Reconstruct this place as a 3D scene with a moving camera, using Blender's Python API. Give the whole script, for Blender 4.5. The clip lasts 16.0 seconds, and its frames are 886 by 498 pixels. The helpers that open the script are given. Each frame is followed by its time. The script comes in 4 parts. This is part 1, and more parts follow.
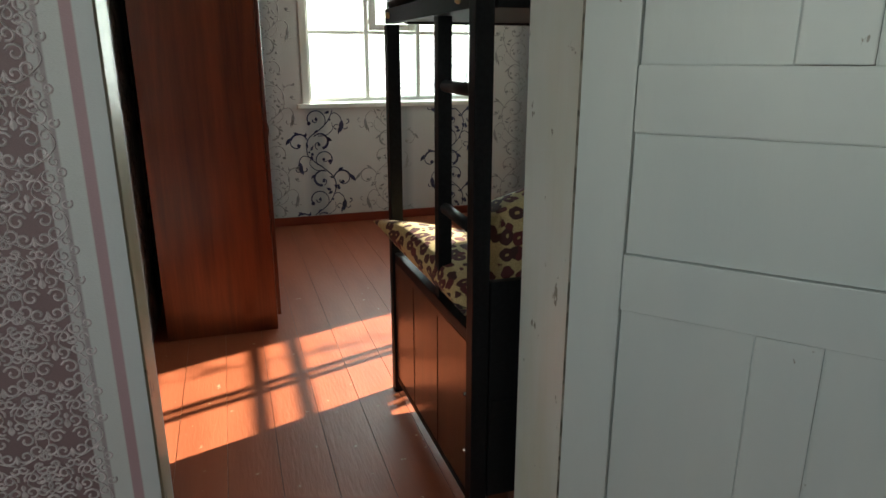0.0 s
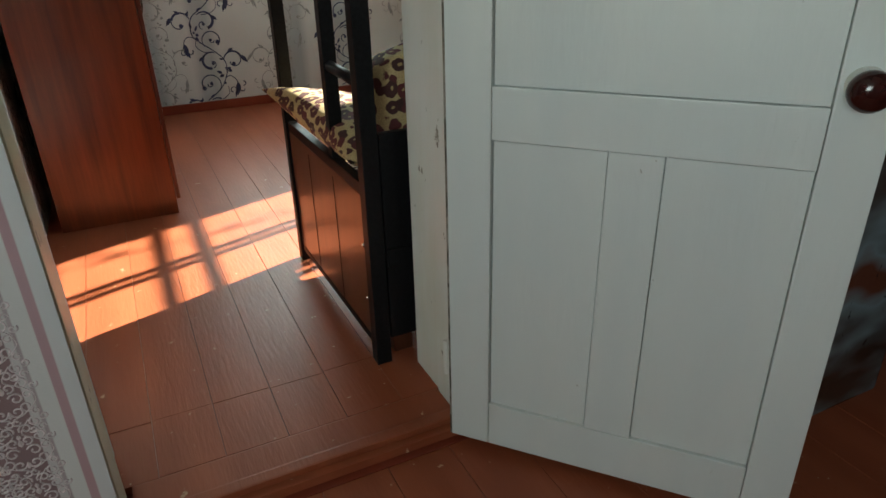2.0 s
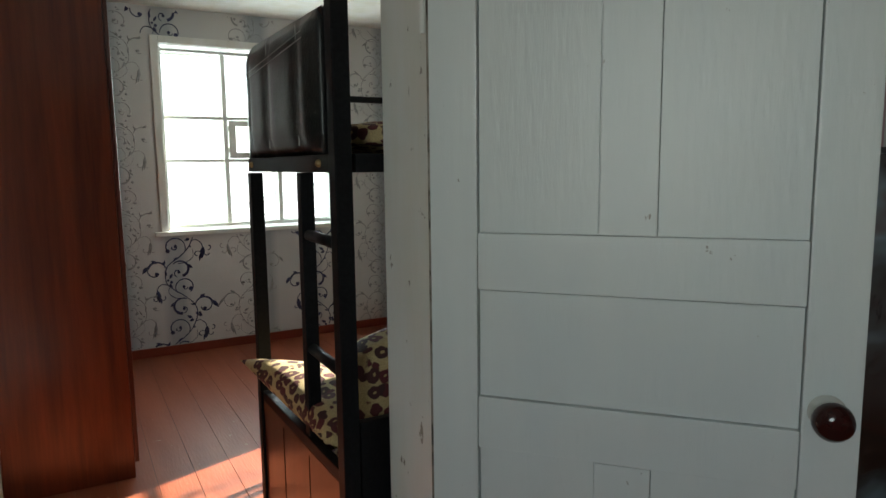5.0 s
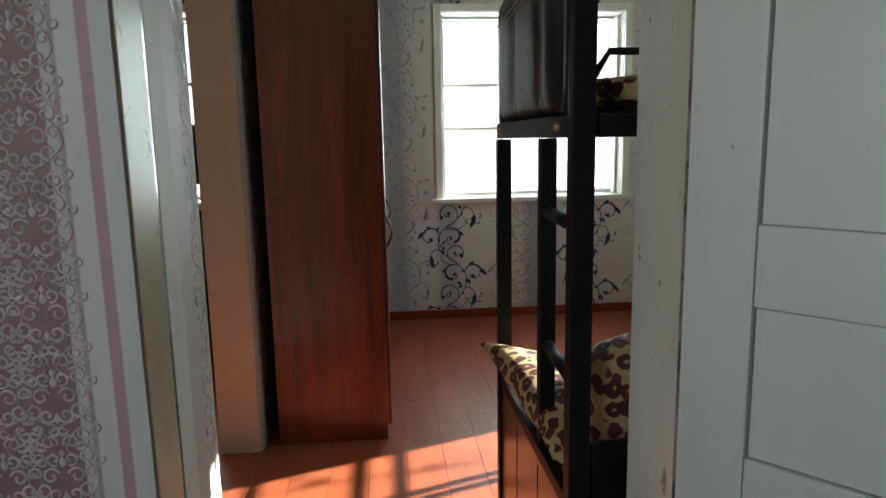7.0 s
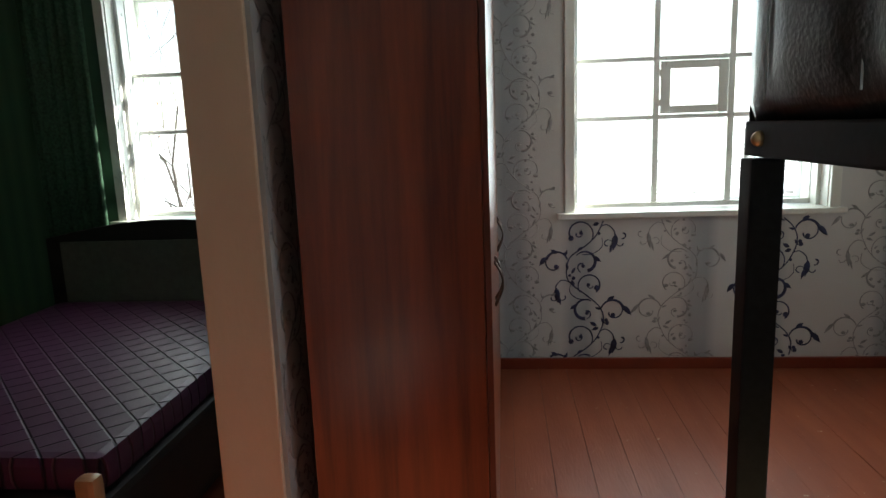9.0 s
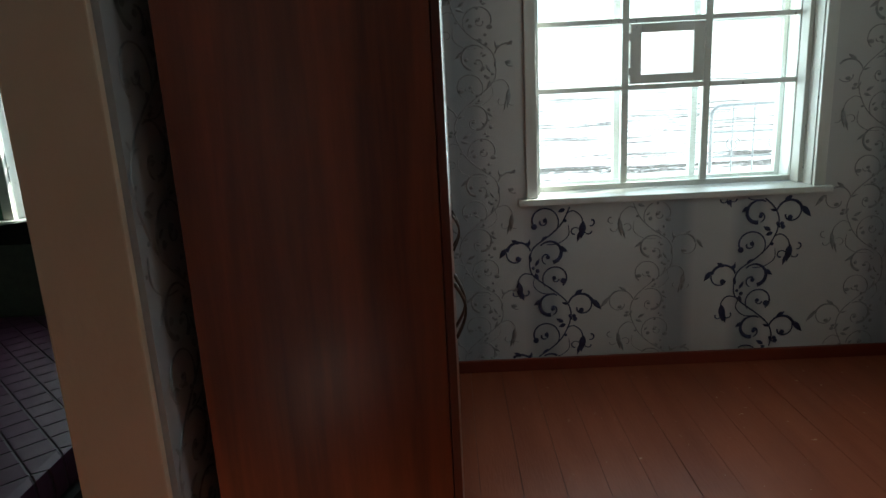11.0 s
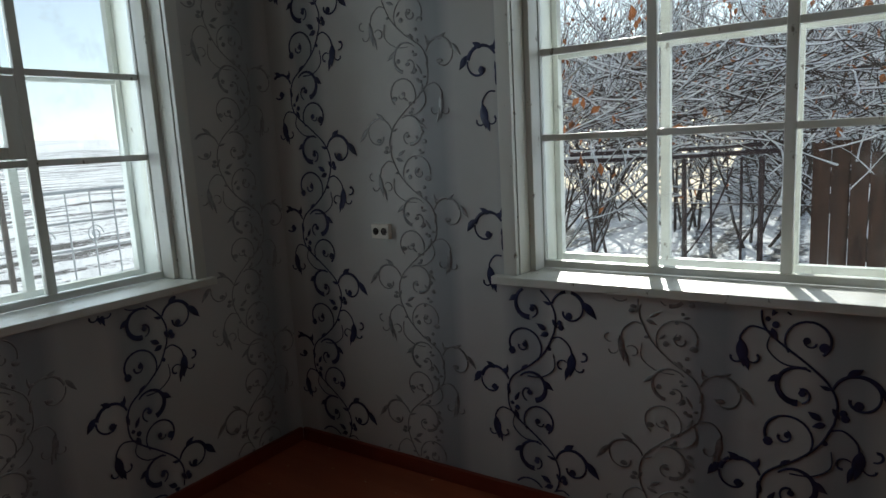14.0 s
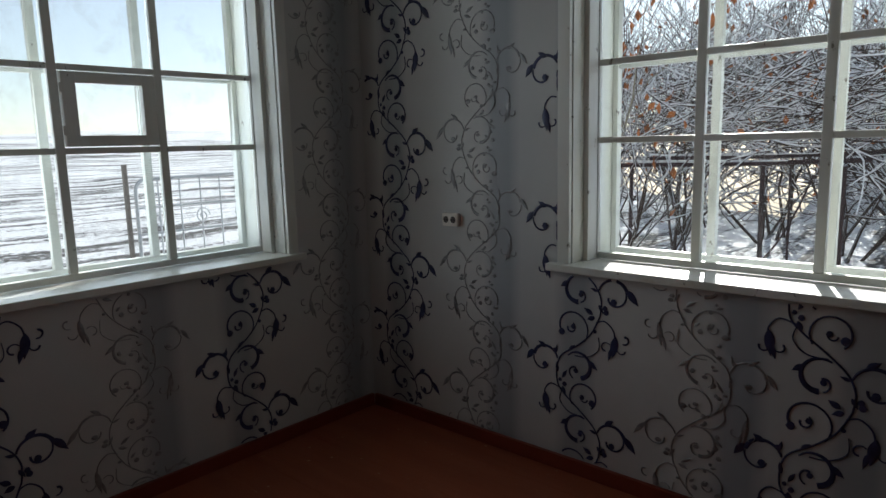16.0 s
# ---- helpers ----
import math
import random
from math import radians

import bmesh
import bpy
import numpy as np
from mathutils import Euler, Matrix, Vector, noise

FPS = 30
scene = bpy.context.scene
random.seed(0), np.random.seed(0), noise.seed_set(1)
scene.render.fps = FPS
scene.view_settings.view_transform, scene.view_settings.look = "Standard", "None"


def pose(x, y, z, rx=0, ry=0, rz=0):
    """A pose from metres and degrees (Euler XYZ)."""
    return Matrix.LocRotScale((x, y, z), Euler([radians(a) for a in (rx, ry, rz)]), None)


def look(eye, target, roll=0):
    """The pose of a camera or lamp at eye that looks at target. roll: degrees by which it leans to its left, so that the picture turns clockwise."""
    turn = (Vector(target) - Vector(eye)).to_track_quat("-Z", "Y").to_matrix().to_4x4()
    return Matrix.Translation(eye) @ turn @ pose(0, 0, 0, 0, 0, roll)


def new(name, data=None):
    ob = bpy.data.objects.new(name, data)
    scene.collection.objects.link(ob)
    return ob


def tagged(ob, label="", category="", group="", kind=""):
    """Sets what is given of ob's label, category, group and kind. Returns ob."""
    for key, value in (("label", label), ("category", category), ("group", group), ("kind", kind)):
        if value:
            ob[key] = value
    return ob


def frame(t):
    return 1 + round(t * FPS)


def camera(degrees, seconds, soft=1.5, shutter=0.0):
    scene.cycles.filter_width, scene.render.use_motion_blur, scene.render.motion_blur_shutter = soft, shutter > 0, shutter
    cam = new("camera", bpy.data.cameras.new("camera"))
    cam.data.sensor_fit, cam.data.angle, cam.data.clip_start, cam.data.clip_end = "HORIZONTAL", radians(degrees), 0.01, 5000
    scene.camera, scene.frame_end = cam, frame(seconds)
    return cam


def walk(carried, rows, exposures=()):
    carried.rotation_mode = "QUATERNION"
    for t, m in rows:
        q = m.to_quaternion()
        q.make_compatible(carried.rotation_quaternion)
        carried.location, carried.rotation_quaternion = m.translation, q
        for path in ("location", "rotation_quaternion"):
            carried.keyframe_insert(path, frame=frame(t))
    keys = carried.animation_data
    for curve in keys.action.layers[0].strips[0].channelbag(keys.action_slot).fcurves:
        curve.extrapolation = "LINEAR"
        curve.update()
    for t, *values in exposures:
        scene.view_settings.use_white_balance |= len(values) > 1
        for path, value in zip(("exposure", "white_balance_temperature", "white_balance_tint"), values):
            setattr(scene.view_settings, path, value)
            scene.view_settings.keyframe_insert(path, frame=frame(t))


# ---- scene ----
cam = camera(67.76, 16.0)
PATH = [
    (0, (0.508, 1.085, 1.314), (1.095, 2.912, 0.753), -0.08),
    (0.5, (0.430, 1.014, 1.343), (1.229, 2.757, 0.772), -0.19),
    (1, (0.480, 0.971, 1.315), (1.301, 2.679, 0.675), -1.37),
    (1.5, (0.514, 0.948, 1.261), (1.269, 2.617, 0.459), -1.83),
    (2, (0.527, 0.955, 1.239), (1.302, 2.579, 0.367), -1.37),
    (2.5, (0.524, 0.966, 1.285), (1.372, 2.609, 0.523), -0.84),
    (3, (0.515, 0.967, 1.360), (1.472, 2.621, 0.770), -0.84),
    (3.5, (0.500, 0.973, 1.431), (1.541, 2.620, 0.980), -0.36),
    (3.7, (0.504, 0.963, 1.452), (1.558, 2.625, 1.095), -0.84),
    (5.8, (0.459, 1.005, 1.433), (1.313, 2.796, 1.184), -1.15),
    (6, (0.458, 1.015, 1.434), (1.264, 2.825, 1.164), -1.53),
    (6.5, (0.587, 1.125, 1.423), (1.193, 3.007, 1.117), -2.05),
    (7, (0.692, 1.256, 1.428), (0.855, 3.222, 1.096), -1.11),
    (7.5, (0.695, 1.569, 1.404), (0.734, 3.534, 1.035), -1.32),
    (8, (0.700, 1.939, 1.419), (0.707, 3.892, 0.987), -0.21),
    (8.5, (0.700, 2.190, 1.422), (0.600, 4.158, 1.108), -1.87),
    (8.7, (0.719, 2.318, 1.443), (0.533, 4.282, 1.115), -2.05),
    (11, (0.687, 2.981, 1.544), (0.651, 4.923, 1.071), -2.94),
    (11.5, (0.683, 3.142, 1.494), (0.955, 5.084, 1.100), -1.62),
    (12, (0.630, 3.368, 1.500), (1.416, 5.171, 1.138), -2.26),
    (12.5, (0.691, 3.539, 1.485), (1.656, 5.249, 1.106), -2.17),
    (13, (0.779, 3.654, 1.508), (1.856, 5.306, 1.172), -2.63),
    (13.5, (0.838, 3.785, 1.497), (2.184, 5.224, 1.156), -1.33),
    (14, (0.833, 3.908, 1.498), (2.465, 5.018, 1.175), -3.14),
    (14.5, (0.783, 3.861, 1.482), (2.482, 4.849, 1.111), -1.33),
    (15, (0.699, 3.709, 1.475), (2.292, 4.855, 1.091), -0.20),
    (15.5, (0.644, 3.652, 1.498), (2.180, 4.885, 1.149), -0.78),
    (16, (0.626, 3.635, 1.489), (2.102, 4.948, 1.174), -1.45),
]
EXPOSURES = [(0.0, 2.5, 6900, -2.0), (1.0, 2.45, 6900, -2.0), (1.6, 2.75, 6900, -2.0), (2.4, 3.0, 6900, -3.0), (3.5, 2.35, 6700, -2.0), (6.0, 2.4, 6700, 2.0), (8.5, 2.4, 6600, 4.0), (11.0, 1.5, 6200, -3.0), (12.0, 1.5, 5800, -8.0), (13.0, 0.4, 6100, 3.0), (13.6, 0.2, 6200, 4.0), (14.5, 0.55, 6300, 9.0), (15.5, 0.35, 6300, 10.0), (16.0, 0.35, 6300, 10.0)]
walk(cam, [(t, look(eye, target, roll)) for t, eye, target, roll in PATH], EXPOSURES)

# world and sun
SUN = Vector((1.0, 0.345, 0.537)).normalized()
world = bpy.data.worlds.new("sky")
scene.world = world
world.use_nodes = True
wn = world.node_tree.nodes
sky = wn.new("ShaderNodeTexSky")
sky.sky_type, sky.sun_disc = "NISHITA", False
sky.sun_elevation, sky.sun_rotation = math.asin(SUN.z), math.atan2(SUN.x, SUN.y)
sky.air_density, sky.dust_density, sky.ozone_density = 1.0, 0.2, 2.0
wn["Background"].inputs[1].default_value = 0.12
haze = wn.new("ShaderNodeHueSaturation")
haze.inputs["Saturation"].default_value = 0.55
world.node_tree.links.new(sky.outputs[0], haze.inputs["Color"])
world.node_tree.links.new(haze.outputs[0], wn["Background"].inputs[0])
sun = new("sun", bpy.data.lights.new("sun", "SUN"))
sun.data.energy, sun.data.angle, sun.data.color = 5.0, radians(0.55), (1.0, 0.95, 0.88)
sun.matrix_world = look(SUN * 30, (0, 0, 0))


def sky_panel(name, m, w, h, power):
    """Sky light entering at a window's opening; the hall's is an added fill."""
    la = bpy.data.lights.new(name, "AREA")
    la.shape, la.size, la.size_y, la.energy, la.color = "RECTANGLE", w, h, power, (0.86, 0.94, 1.0)
    ob = new(name, la)
    ob.matrix_world = m
    return ob


sky_panel("sky_light_north", look((1.85, 6.78, 1.68), (1.85, 0, 1.2)), 1.35, 1.3, 7.0)
sky_panel("sky_light_east", look((3.50, 4.42, 1.68), (0, 4.42, 1.2)), 1.3, 1.3, 2.6)
sky_panel("sky_light_bedroom", look((-0.92, 6.78, 1.72), (-0.92, 0, 1.2)), 1.35, 1.3, 3.8)
# Added fill for the hall, beside an unseen opening in its west wall.
sky_panel("hall_fill_light", look((-1.1, -0.35, 1.75), (0.7, 2.1, 1.3)), 1.0, 1.1, 3.3)


# ---- materials ----
def material(name, rough=0.5, metal=0.0):
    m = bpy.data.materials.new(name)
    m.use_nodes = True
    b = m.node_tree.nodes["Principled BSDF"]
    b.inputs["Roughness"].default_value, b.inputs["Metallic"].default_value = rough, metal
    return m, m.node_tree.nodes, m.node_tree.links, b


def ramp(nodes, links, fac, stops):
    r = nodes.new("ShaderNodeValToRGB")
    el = r.color_ramp.elements
    while len(el) < len(stops):
        el.new(0.5)
    for e, (p, c) in zip(el, stops):
        e.position, e.color = p, (*c, 1)
    links.new(fac, r.inputs[0])
    return r.outputs[0]


def tex(nodes, links, kind, scale, vec=None, **kw):
    n = nodes.new(kind)
    n.inputs["Scale"].default_value = scale
    for k, v in kw.items():
        n.inputs[k].default_value = v
    if vec is not None:
        links.new(vec, n.inputs["Vector"])
    return n


def mapped(nodes, links, scale, rot=(0, 0, 0)):
    g = nodes.new("ShaderNodeNewGeometry")
    mp = nodes.new("ShaderNodeMapping")
    mp.inputs["Scale"].default_value, mp.inputs["Rotation"].default_value = scale, rot
    links.new(g.outputs["Position"], mp.inputs["Vector"])
    return mp.outputs[0]


def bump(nodes, links, b, height, strength, dist=0.01):
    n = nodes.new("ShaderNodeBump")
    n.inputs["Strength"].default_value, n.inputs["Distance"].default_value = strength, dist
    links.new(height, n.inputs["Height"])
    links.new(n.outputs[0], b.inputs["Normal"])


def mix(nodes, links, fac, a, c, kind="MIX"):
    n = nodes.new("ShaderNodeMix")
    n.data_type, n.blend_type = "RGBA", kind
    for sock, v in ((n.inputs[0], fac), (n.inputs[6], a), (n.inputs[7], c)):
        if isinstance(v, (int, float)):
            sock.default_value = v
        elif isinstance(v, tuple):
            sock.default_value = (*v, 1)
        else:
            links.new(v, sock)
    return n.outputs[2]


def painted(name, col, worn=(0.25, 0.24, 0.2), rough=0.4, wear=0.66, stain=(0.9, 0.88, 0.8), grain=(6, 6, 1.2), bumpy=0.25):
    """Old brush-laid paint: slight streaks, stains and chips."""
    m, n, l, b = material(name, rough)
    v = mapped(n, l, grain)
    big = tex(n, l, "ShaderNodeTexNoise", 1.3, v, Detail=4)
    fine = tex(n, l, "ShaderNodeTexNoise", 14, v, Detail=6)
    base = ramp(n, l, big.outputs[0], [(0.3, tuple(c * s for c, s in zip(col, stain))), (0.65, col)])
    chip = tex(n, l, "ShaderNodeTexNoise", 23, mapped(n, l, (1, 1, 0.6)), Detail=5, Roughness=0.65)
    mask = ramp(n, l, chip.outputs[0], [(wear, (0, 0, 0)), (wear + 0.03, (1, 1, 1))])
    l.new(mix(n, l, mask, base, worn), b.inputs["Base Color"])
    bump(n, l, b, fine.outputs[0], bumpy, 0.004)
    return m


def wood(name, dark, light, rough, scale=(14, 14, 1.0), coat=0.0, bumpy=0.12, split=None):
    m, n, l, b = material(name, rough)
    v = mapped(n, l, scale)
    w = tex(n, l, "ShaderNodeTexNoise", 1.6, v, Detail=5, Distortion=0.6)
    g = tex(n, l, "ShaderNodeTexNoise", 9, v, Detail=5, Roughness=0.7)
    base = ramp(n, l, w.outputs[0], split or [(0.3, dark), (0.7, light)])
    col = mix(n, l, 0.25, base, ramp(n, l, g.outputs[0], [(0.35, dark), (0.65, light)]))
    l.new(col, b.inputs["Base Color"])
    b.inputs["Coat Weight"].default_value, b.inputs["Coat Roughness"].default_value = coat, 0.25
    bump(n, l, b, g.outputs[0], bumpy, 0.002)
    return m


def wallpaper(name, stops, period, shift, rough=0.55):
    """Vertical soft stripes across the wall, with woven relief."""
    m, n, l, b = material(name, rough)
    g = n.new("ShaderNodeNewGeometry")
    sep = n.new("ShaderNodeSeparateXYZ")
    l.new(g.outputs["Position"], sep.inputs[0])
    add = n.new("ShaderNodeMath")
    add.operation = "SUBTRACT"
    l.new(sep.outputs[0], add.inputs[0])
    l.new(sep.outputs[1], add.inputs[1])
    div = n.new("ShaderNodeMath")
    div.operation = "MULTIPLY_ADD"
    l.new(add.outputs[0], div.inputs[0])
    div.inputs[1].default_value, div.inputs[2].default_value = 1 / period, shift
    fr = n.new("ShaderNodeMath")
    fr.operation = "FRACT"
    l.new(div.outputs[0], fr.inputs[0])
    base = ramp(n, l, fr.outputs[0], stops)
    blot = tex(n, l, "ShaderNodeTexNoise", 2.2, g.outputs["Position"], Detail=3)
    col = mix(n, l, 0.5, base, ramp(n, l, blot.outputs[0], [(0.3, (0.86, 0.86, 0.84)), (0.7, (1, 1, 1))]), "MULTIPLY")
    l.new(col, b.inputs["Base Color"])
    weave = tex(n, l, "ShaderNodeTexNoise", 1.0, mapped(n, l, (220, 220, 700)), Detail=2)
    bump(n, l, b, weave.outputs[0], 0.3, 0.0015)
    return m


def plain(name, col, rough=0.5, metal=0.0, var=0.12, scale=30, bumpy=0.1):
    m, n, l, b = material(name, rough, metal)
    t = tex(n, l, "ShaderNodeTexNoise", scale, mapped(n, l, (1, 1, 1)), Detail=4)
    l.new(ramp(n, l, t.outputs[0], [(0.3, tuple(c * (1 - var) for c in col)), (0.7, tuple(min(1, c * (1 + var)) for c in col))]), b.inputs["Base Color"])
    bump(n, l, b, t.outputs[0], bumpy, 0.002)
    return m


PAPER = wallpaper("scroll_wallpaper", [(0.0, (0.62, 0.63, 0.62)), (0.10, (0.60, 0.61, 0.60)), (0.16, (0.38, 0.41, 0.44)), (0.24, (0.35, 0.38, 0.41)),
                                       (0.30, (0.54, 0.56, 0.56)), (0.46, (0.58, 0.59, 0.58)), (0.52, (0.40, 0.42, 0.44)), (0.60, (0.38, 0.41, 0.43)), (0.66, (0.56, 0.57, 0.56)), (1.0, (0.62, 0.63, 0.62))], 1.09, 0.37)
INK = plain("dark_scroll_print", (0.028, 0.036, 0.095), 0.35, 0.1, 0.4, 25)
SILVER = plain("silver_scroll_print", (0.30, 0.31, 0.315), 0.3, 0.5, 0.25, 40)
HALLPAPER = wallpaper("striped_hall_wallpaper", [(0.0, (0.27, 0.18, 0.19)), (0.445, (0.27, 0.18, 0.19)), (0.45, (0.62, 0.60, 0.60)), (0.485, (0.62, 0.60, 0.60)), (0.49, (0.45, 0.38, 0.40)), (0.505, (0.45, 0.38, 0.40)), (0.51, (0.70, 0.71, 0.70)),
                                                 (0.585, (0.70, 0.71, 0.70)), (0.59, (0.50, 0.33, 0.36)), (0.63, (0.50, 0.33, 0.36)), (0.635, (0.68, 0.70, 0.71)), (0.93, (0.68, 0.70, 0.71)), (0.935, (0.45, 0.38, 0.40)), (0.96, (0.45, 0.38, 0.40)), (0.965, (0.62, 0.60, 0.60)), (1.0, (0.62, 0.60, 0.60))], 0.36, 0.835)
DAMASK = plain("damask_print", (0.66, 0.59, 0.60), 0.45, 0.1, 0.3, 60)
PAINT = painted("old_white_paint", (0.74, 0.76, 0.74), rough=0.35)
DOORPAINT = painted("grey_white_door_paint", (0.70, 0.73, 0.71), (0.33, 0.31, 0.27), 0.38, 0.70, (0.93, 0.95, 0.97), (5, 5, 0.9), 0.35)
CREAM = painted("cream_plaster_paint", (0.66, 0.55, 0.42), (0.45, 0.36, 0.27), 0.5, 0.74, (0.9, 0.86, 0.8), (2, 2, 1), 0.4)
WHITEWASH = painted("whitewash", (0.72, 0.72, 0.70), (0.5, 0.48, 0.45), 0.7, 0.75)
FLOORPAINT = painted("red_brown_floor_paint", (0.32, 0.086, 0.040), (0.56, 0.36, 0.24), 0.42, 0.668, (0.8, 0.74, 0.7), (7, 0.9, 7), 0.28)
SKIRT = painted("dark_red_skirting_paint", (0.20, 0.035, 0.018), (0.35, 0.2, 0.14), 0.35, 0.72)
WARDWOOD = wood("mahogany_laminate", (0.07, 0.014, 0.006), (0.24, 0.055, 0.018), 0.28, (9, 9, 0.5), 0.3)
WARDDARK = wood("dark_mahogany_edge", (0.05, 0.012, 0.007), (0.13, 0.03, 0.014), 0.3, (9, 9, 0.6), 0.3)
BEDBOARD = wood("brown_bed_panel", (0.055, 0.018, 0.009), (0.11, 0.036, 0.017), 0.3, (9, 9, 1.5), 0.3)
BLACKMETAL = plain("black_powder_coat", (0.007, 0.007, 0.008), 0.5, 0.0, 0.3, 80)
LEATHER = plain("black_leatherette", (0.018, 0.019, 0.019), 0.33, 0.0, 0.35, 130, 0.5)
THREAD = plain("grey_stitching", (0.35, 0.36, 0.35), 0.6)
CHROME = plain("worn_chrome", (0.6, 0.6, 0.58), 0.25, 1.0, 0.1)
BRONZE = plain("dark_bronze", (0.09, 0.07, 0.06), 0.3, 0.9, 0.1)
BRASS = plain("dull_brass_bolt", (0.5, 0.38, 0.2), 0.35, 0.9, 0.1)
KNOBRED = plain("dark_cherry_knob", (0.03, 0.006, 0.005), 0.12, 0.0, 0.2)
SOCKETM = plain("ivory_plastic", (0.82, 0.80, 0.73), 0.35, 0.0, 0.05)
for coated, level in ((FLOORPAINT, 0.34), (BLACKMETAL, 0.18)):
    coated.node_tree.nodes["Principled BSDF"].inputs["Specular IOR Level"].default_value = level


def leopard(name):
    """Cream and dark red-brown blotched upholstery."""
    m, n, l, b = material(name, 0.75)
    v = mapped(n, l, (1, 1, 1))
    wob = tex(n, l, "ShaderNodeTexNoise", 16, v, Detail=3)
    va = n.new("ShaderNodeVectorMath")
    va.operation = "MULTIPLY_ADD"
    l.new(wob.outputs[1], va.inputs[0])
    va.inputs[1].default_value = (0.045, 0.045, 0.045)
    l.new(v, va.inputs[2])
    cell = tex(n, l, "ShaderNodeTexVoronoi", 24, va.outputs[0], Randomness=0.8)
    spot = ramp(n, l, cell.outputs["Distance"], [(0.49, (1, 1, 1)), (0.53, (0, 0, 0))])
    hole = ramp(n, l, cell.outputs["Distance"], [(0.12, (1, 1, 1)), (0.15, (0, 0, 0))])
    dark = mix(n, l, cell.outputs["Color"], (0.035, 0.012, 0.010), (0.11, 0.014, 0.016))
    cloth = tex(n, l, "ShaderNodeTexNoise", 320, v, Detail=2)
    ground = ramp(n, l, cloth.outputs[0], [(0.3, (0.34, 0.24, 0.11)), (0.7, (0.56, 0.43, 0.22))])
    spots = mix(n, l, spot, ground, dark)
    l.new(mix(n, l, hole, spots, (0.36, 0.25, 0.11)), b.inputs["Base Color"])
    bump(n, l, b, cloth.outputs[0], 0.4, 0.002)
    return m


LEOPARD = leopard("leopard_upholstery")


def glass_material():
    """Thin window glass, slightly dusty."""
    m, n, l, b = material("old_window_glass", 0.02)
    tr = n.new("ShaderNodeBsdfTransparent")
    tr.inputs[0].default_value = (0.96, 0.98, 0.97, 1)
    gl = n.new("ShaderNodeBsdfGlossy")
    gl.inputs["Roughness"].default_value = 0.03
    ms = n.new("ShaderNodeMixShader")
    fr = n.new("ShaderNodeFresnel")
    fr.inputs[0].default_value = 1.3
    l.new(fr.outputs[0], ms.inputs[0])
    l.new(tr.outputs[0], ms.inputs[1])
    l.new(gl.outputs[0], ms.inputs[2])
    df = n.new("ShaderNodeBsdfDiffuse")
    df.inputs[0].default_value = (0.8, 0.82, 0.82, 1)
    dust = tex(n, l, "ShaderNodeTexNoise", 5, mapped(n, l, (1, 1, 1)), Detail=8, Roughness=0.75)
    r = ramp(n, l, dust.outputs[0], [(0.5, (0.015, 0.015, 0.015)), (0.75, (0.14, 0.14, 0.14))])
    m2 = n.new("ShaderNodeMixShader")
    l.new(r, m2.inputs[0])
    l.new(ms.outputs[0], m2.inputs[1])
    l.new(df.outputs[0], m2.inputs[2])
    l.new(m2.outputs[0], n["Material Output"].inputs[0])
    return m


GLASS = glass_material()


def snow_material(name, patch, lo=0.5):
    """Snow with bare dark earth showing through in streaks."""
    m, n, l, b = material(name, 0.8)
    v = mapped(n, l, patch, (0, 0, 0.25))
    t = tex(n, l, "ShaderNodeTexNoise", 1.0, v, Detail=9, Roughness=0.68)
    f = tex(n, l, "ShaderNodeTexNoise", 9, mapped(n, l, (1, 1, 1)), Detail=6, Roughness=0.7)
    s = mix(n, l, 0.3, t.outputs[0], f.outputs[0])
    l.new(ramp(n, l, s, [(lo, (0.93, 0.94, 0.96)), (lo + 0.02, (0.5, 0.51, 0.53)), (lo + 0.05, (0.09, 0.085, 0.08))]), b.inputs["Base Color"])
    bump(n, l, b, f.outputs[0], 0.6, 0.06)
    return m


# ---- mesh helpers ----
def box(bm, x0, x1, y0, y1, z0, z1, bevel=0.0):
    m = Matrix.LocRotScale(((x0 + x1) / 2, (y0 + y1) / 2, (z0 + z1) / 2), None, (abs(x1 - x0), abs(y1 - y0), abs(z1 - z0)))
    vs = bmesh.ops.create_cube(bm, size=1, matrix=m)["verts"]
    if bevel:
        es = list({e for v in vs for e in v.link_edges})
        bmesh.ops.bevel(bm, geom=es, offset=bevel, segments=2, profile=0.7, affect="EDGES")


def boxes(*dims, bevel=0.0):
    bm = bmesh.new()
    for d in dims:
        box(bm, *d, bevel=bevel)
    return bm


def tube(bm, pts, r, seg=8, caps=True):
    """A round bar along points."""
    pts = [Vector(p) for p in pts]
    rings, n = [], None
    for i, p in enumerate(pts):
        d = (pts[min(i + 1, len(pts) - 1)] - pts[max(i - 1, 0)]).normalized()
        n = d.orthogonal().normalized() if n is None else (n - d * n.dot(d)).normalized()
        c = d.cross(n)
        rad = r[i] if isinstance(r, (list, tuple)) else r
        rings.append([bm.verts.new(p + rad * (math.cos(a) * n + math.sin(a) * c)) for a in [k * 2 * math.pi / seg for k in range(seg)]])
    for a, b in zip(rings, rings[1:]):
        for k in range(seg):
            bm.faces.new((a[k], a[(k + 1) % seg], b[(k + 1) % seg], b[k]))
    if caps:
        bm.faces.new(rings[0][::-1])
        bm.faces.new(rings[-1])


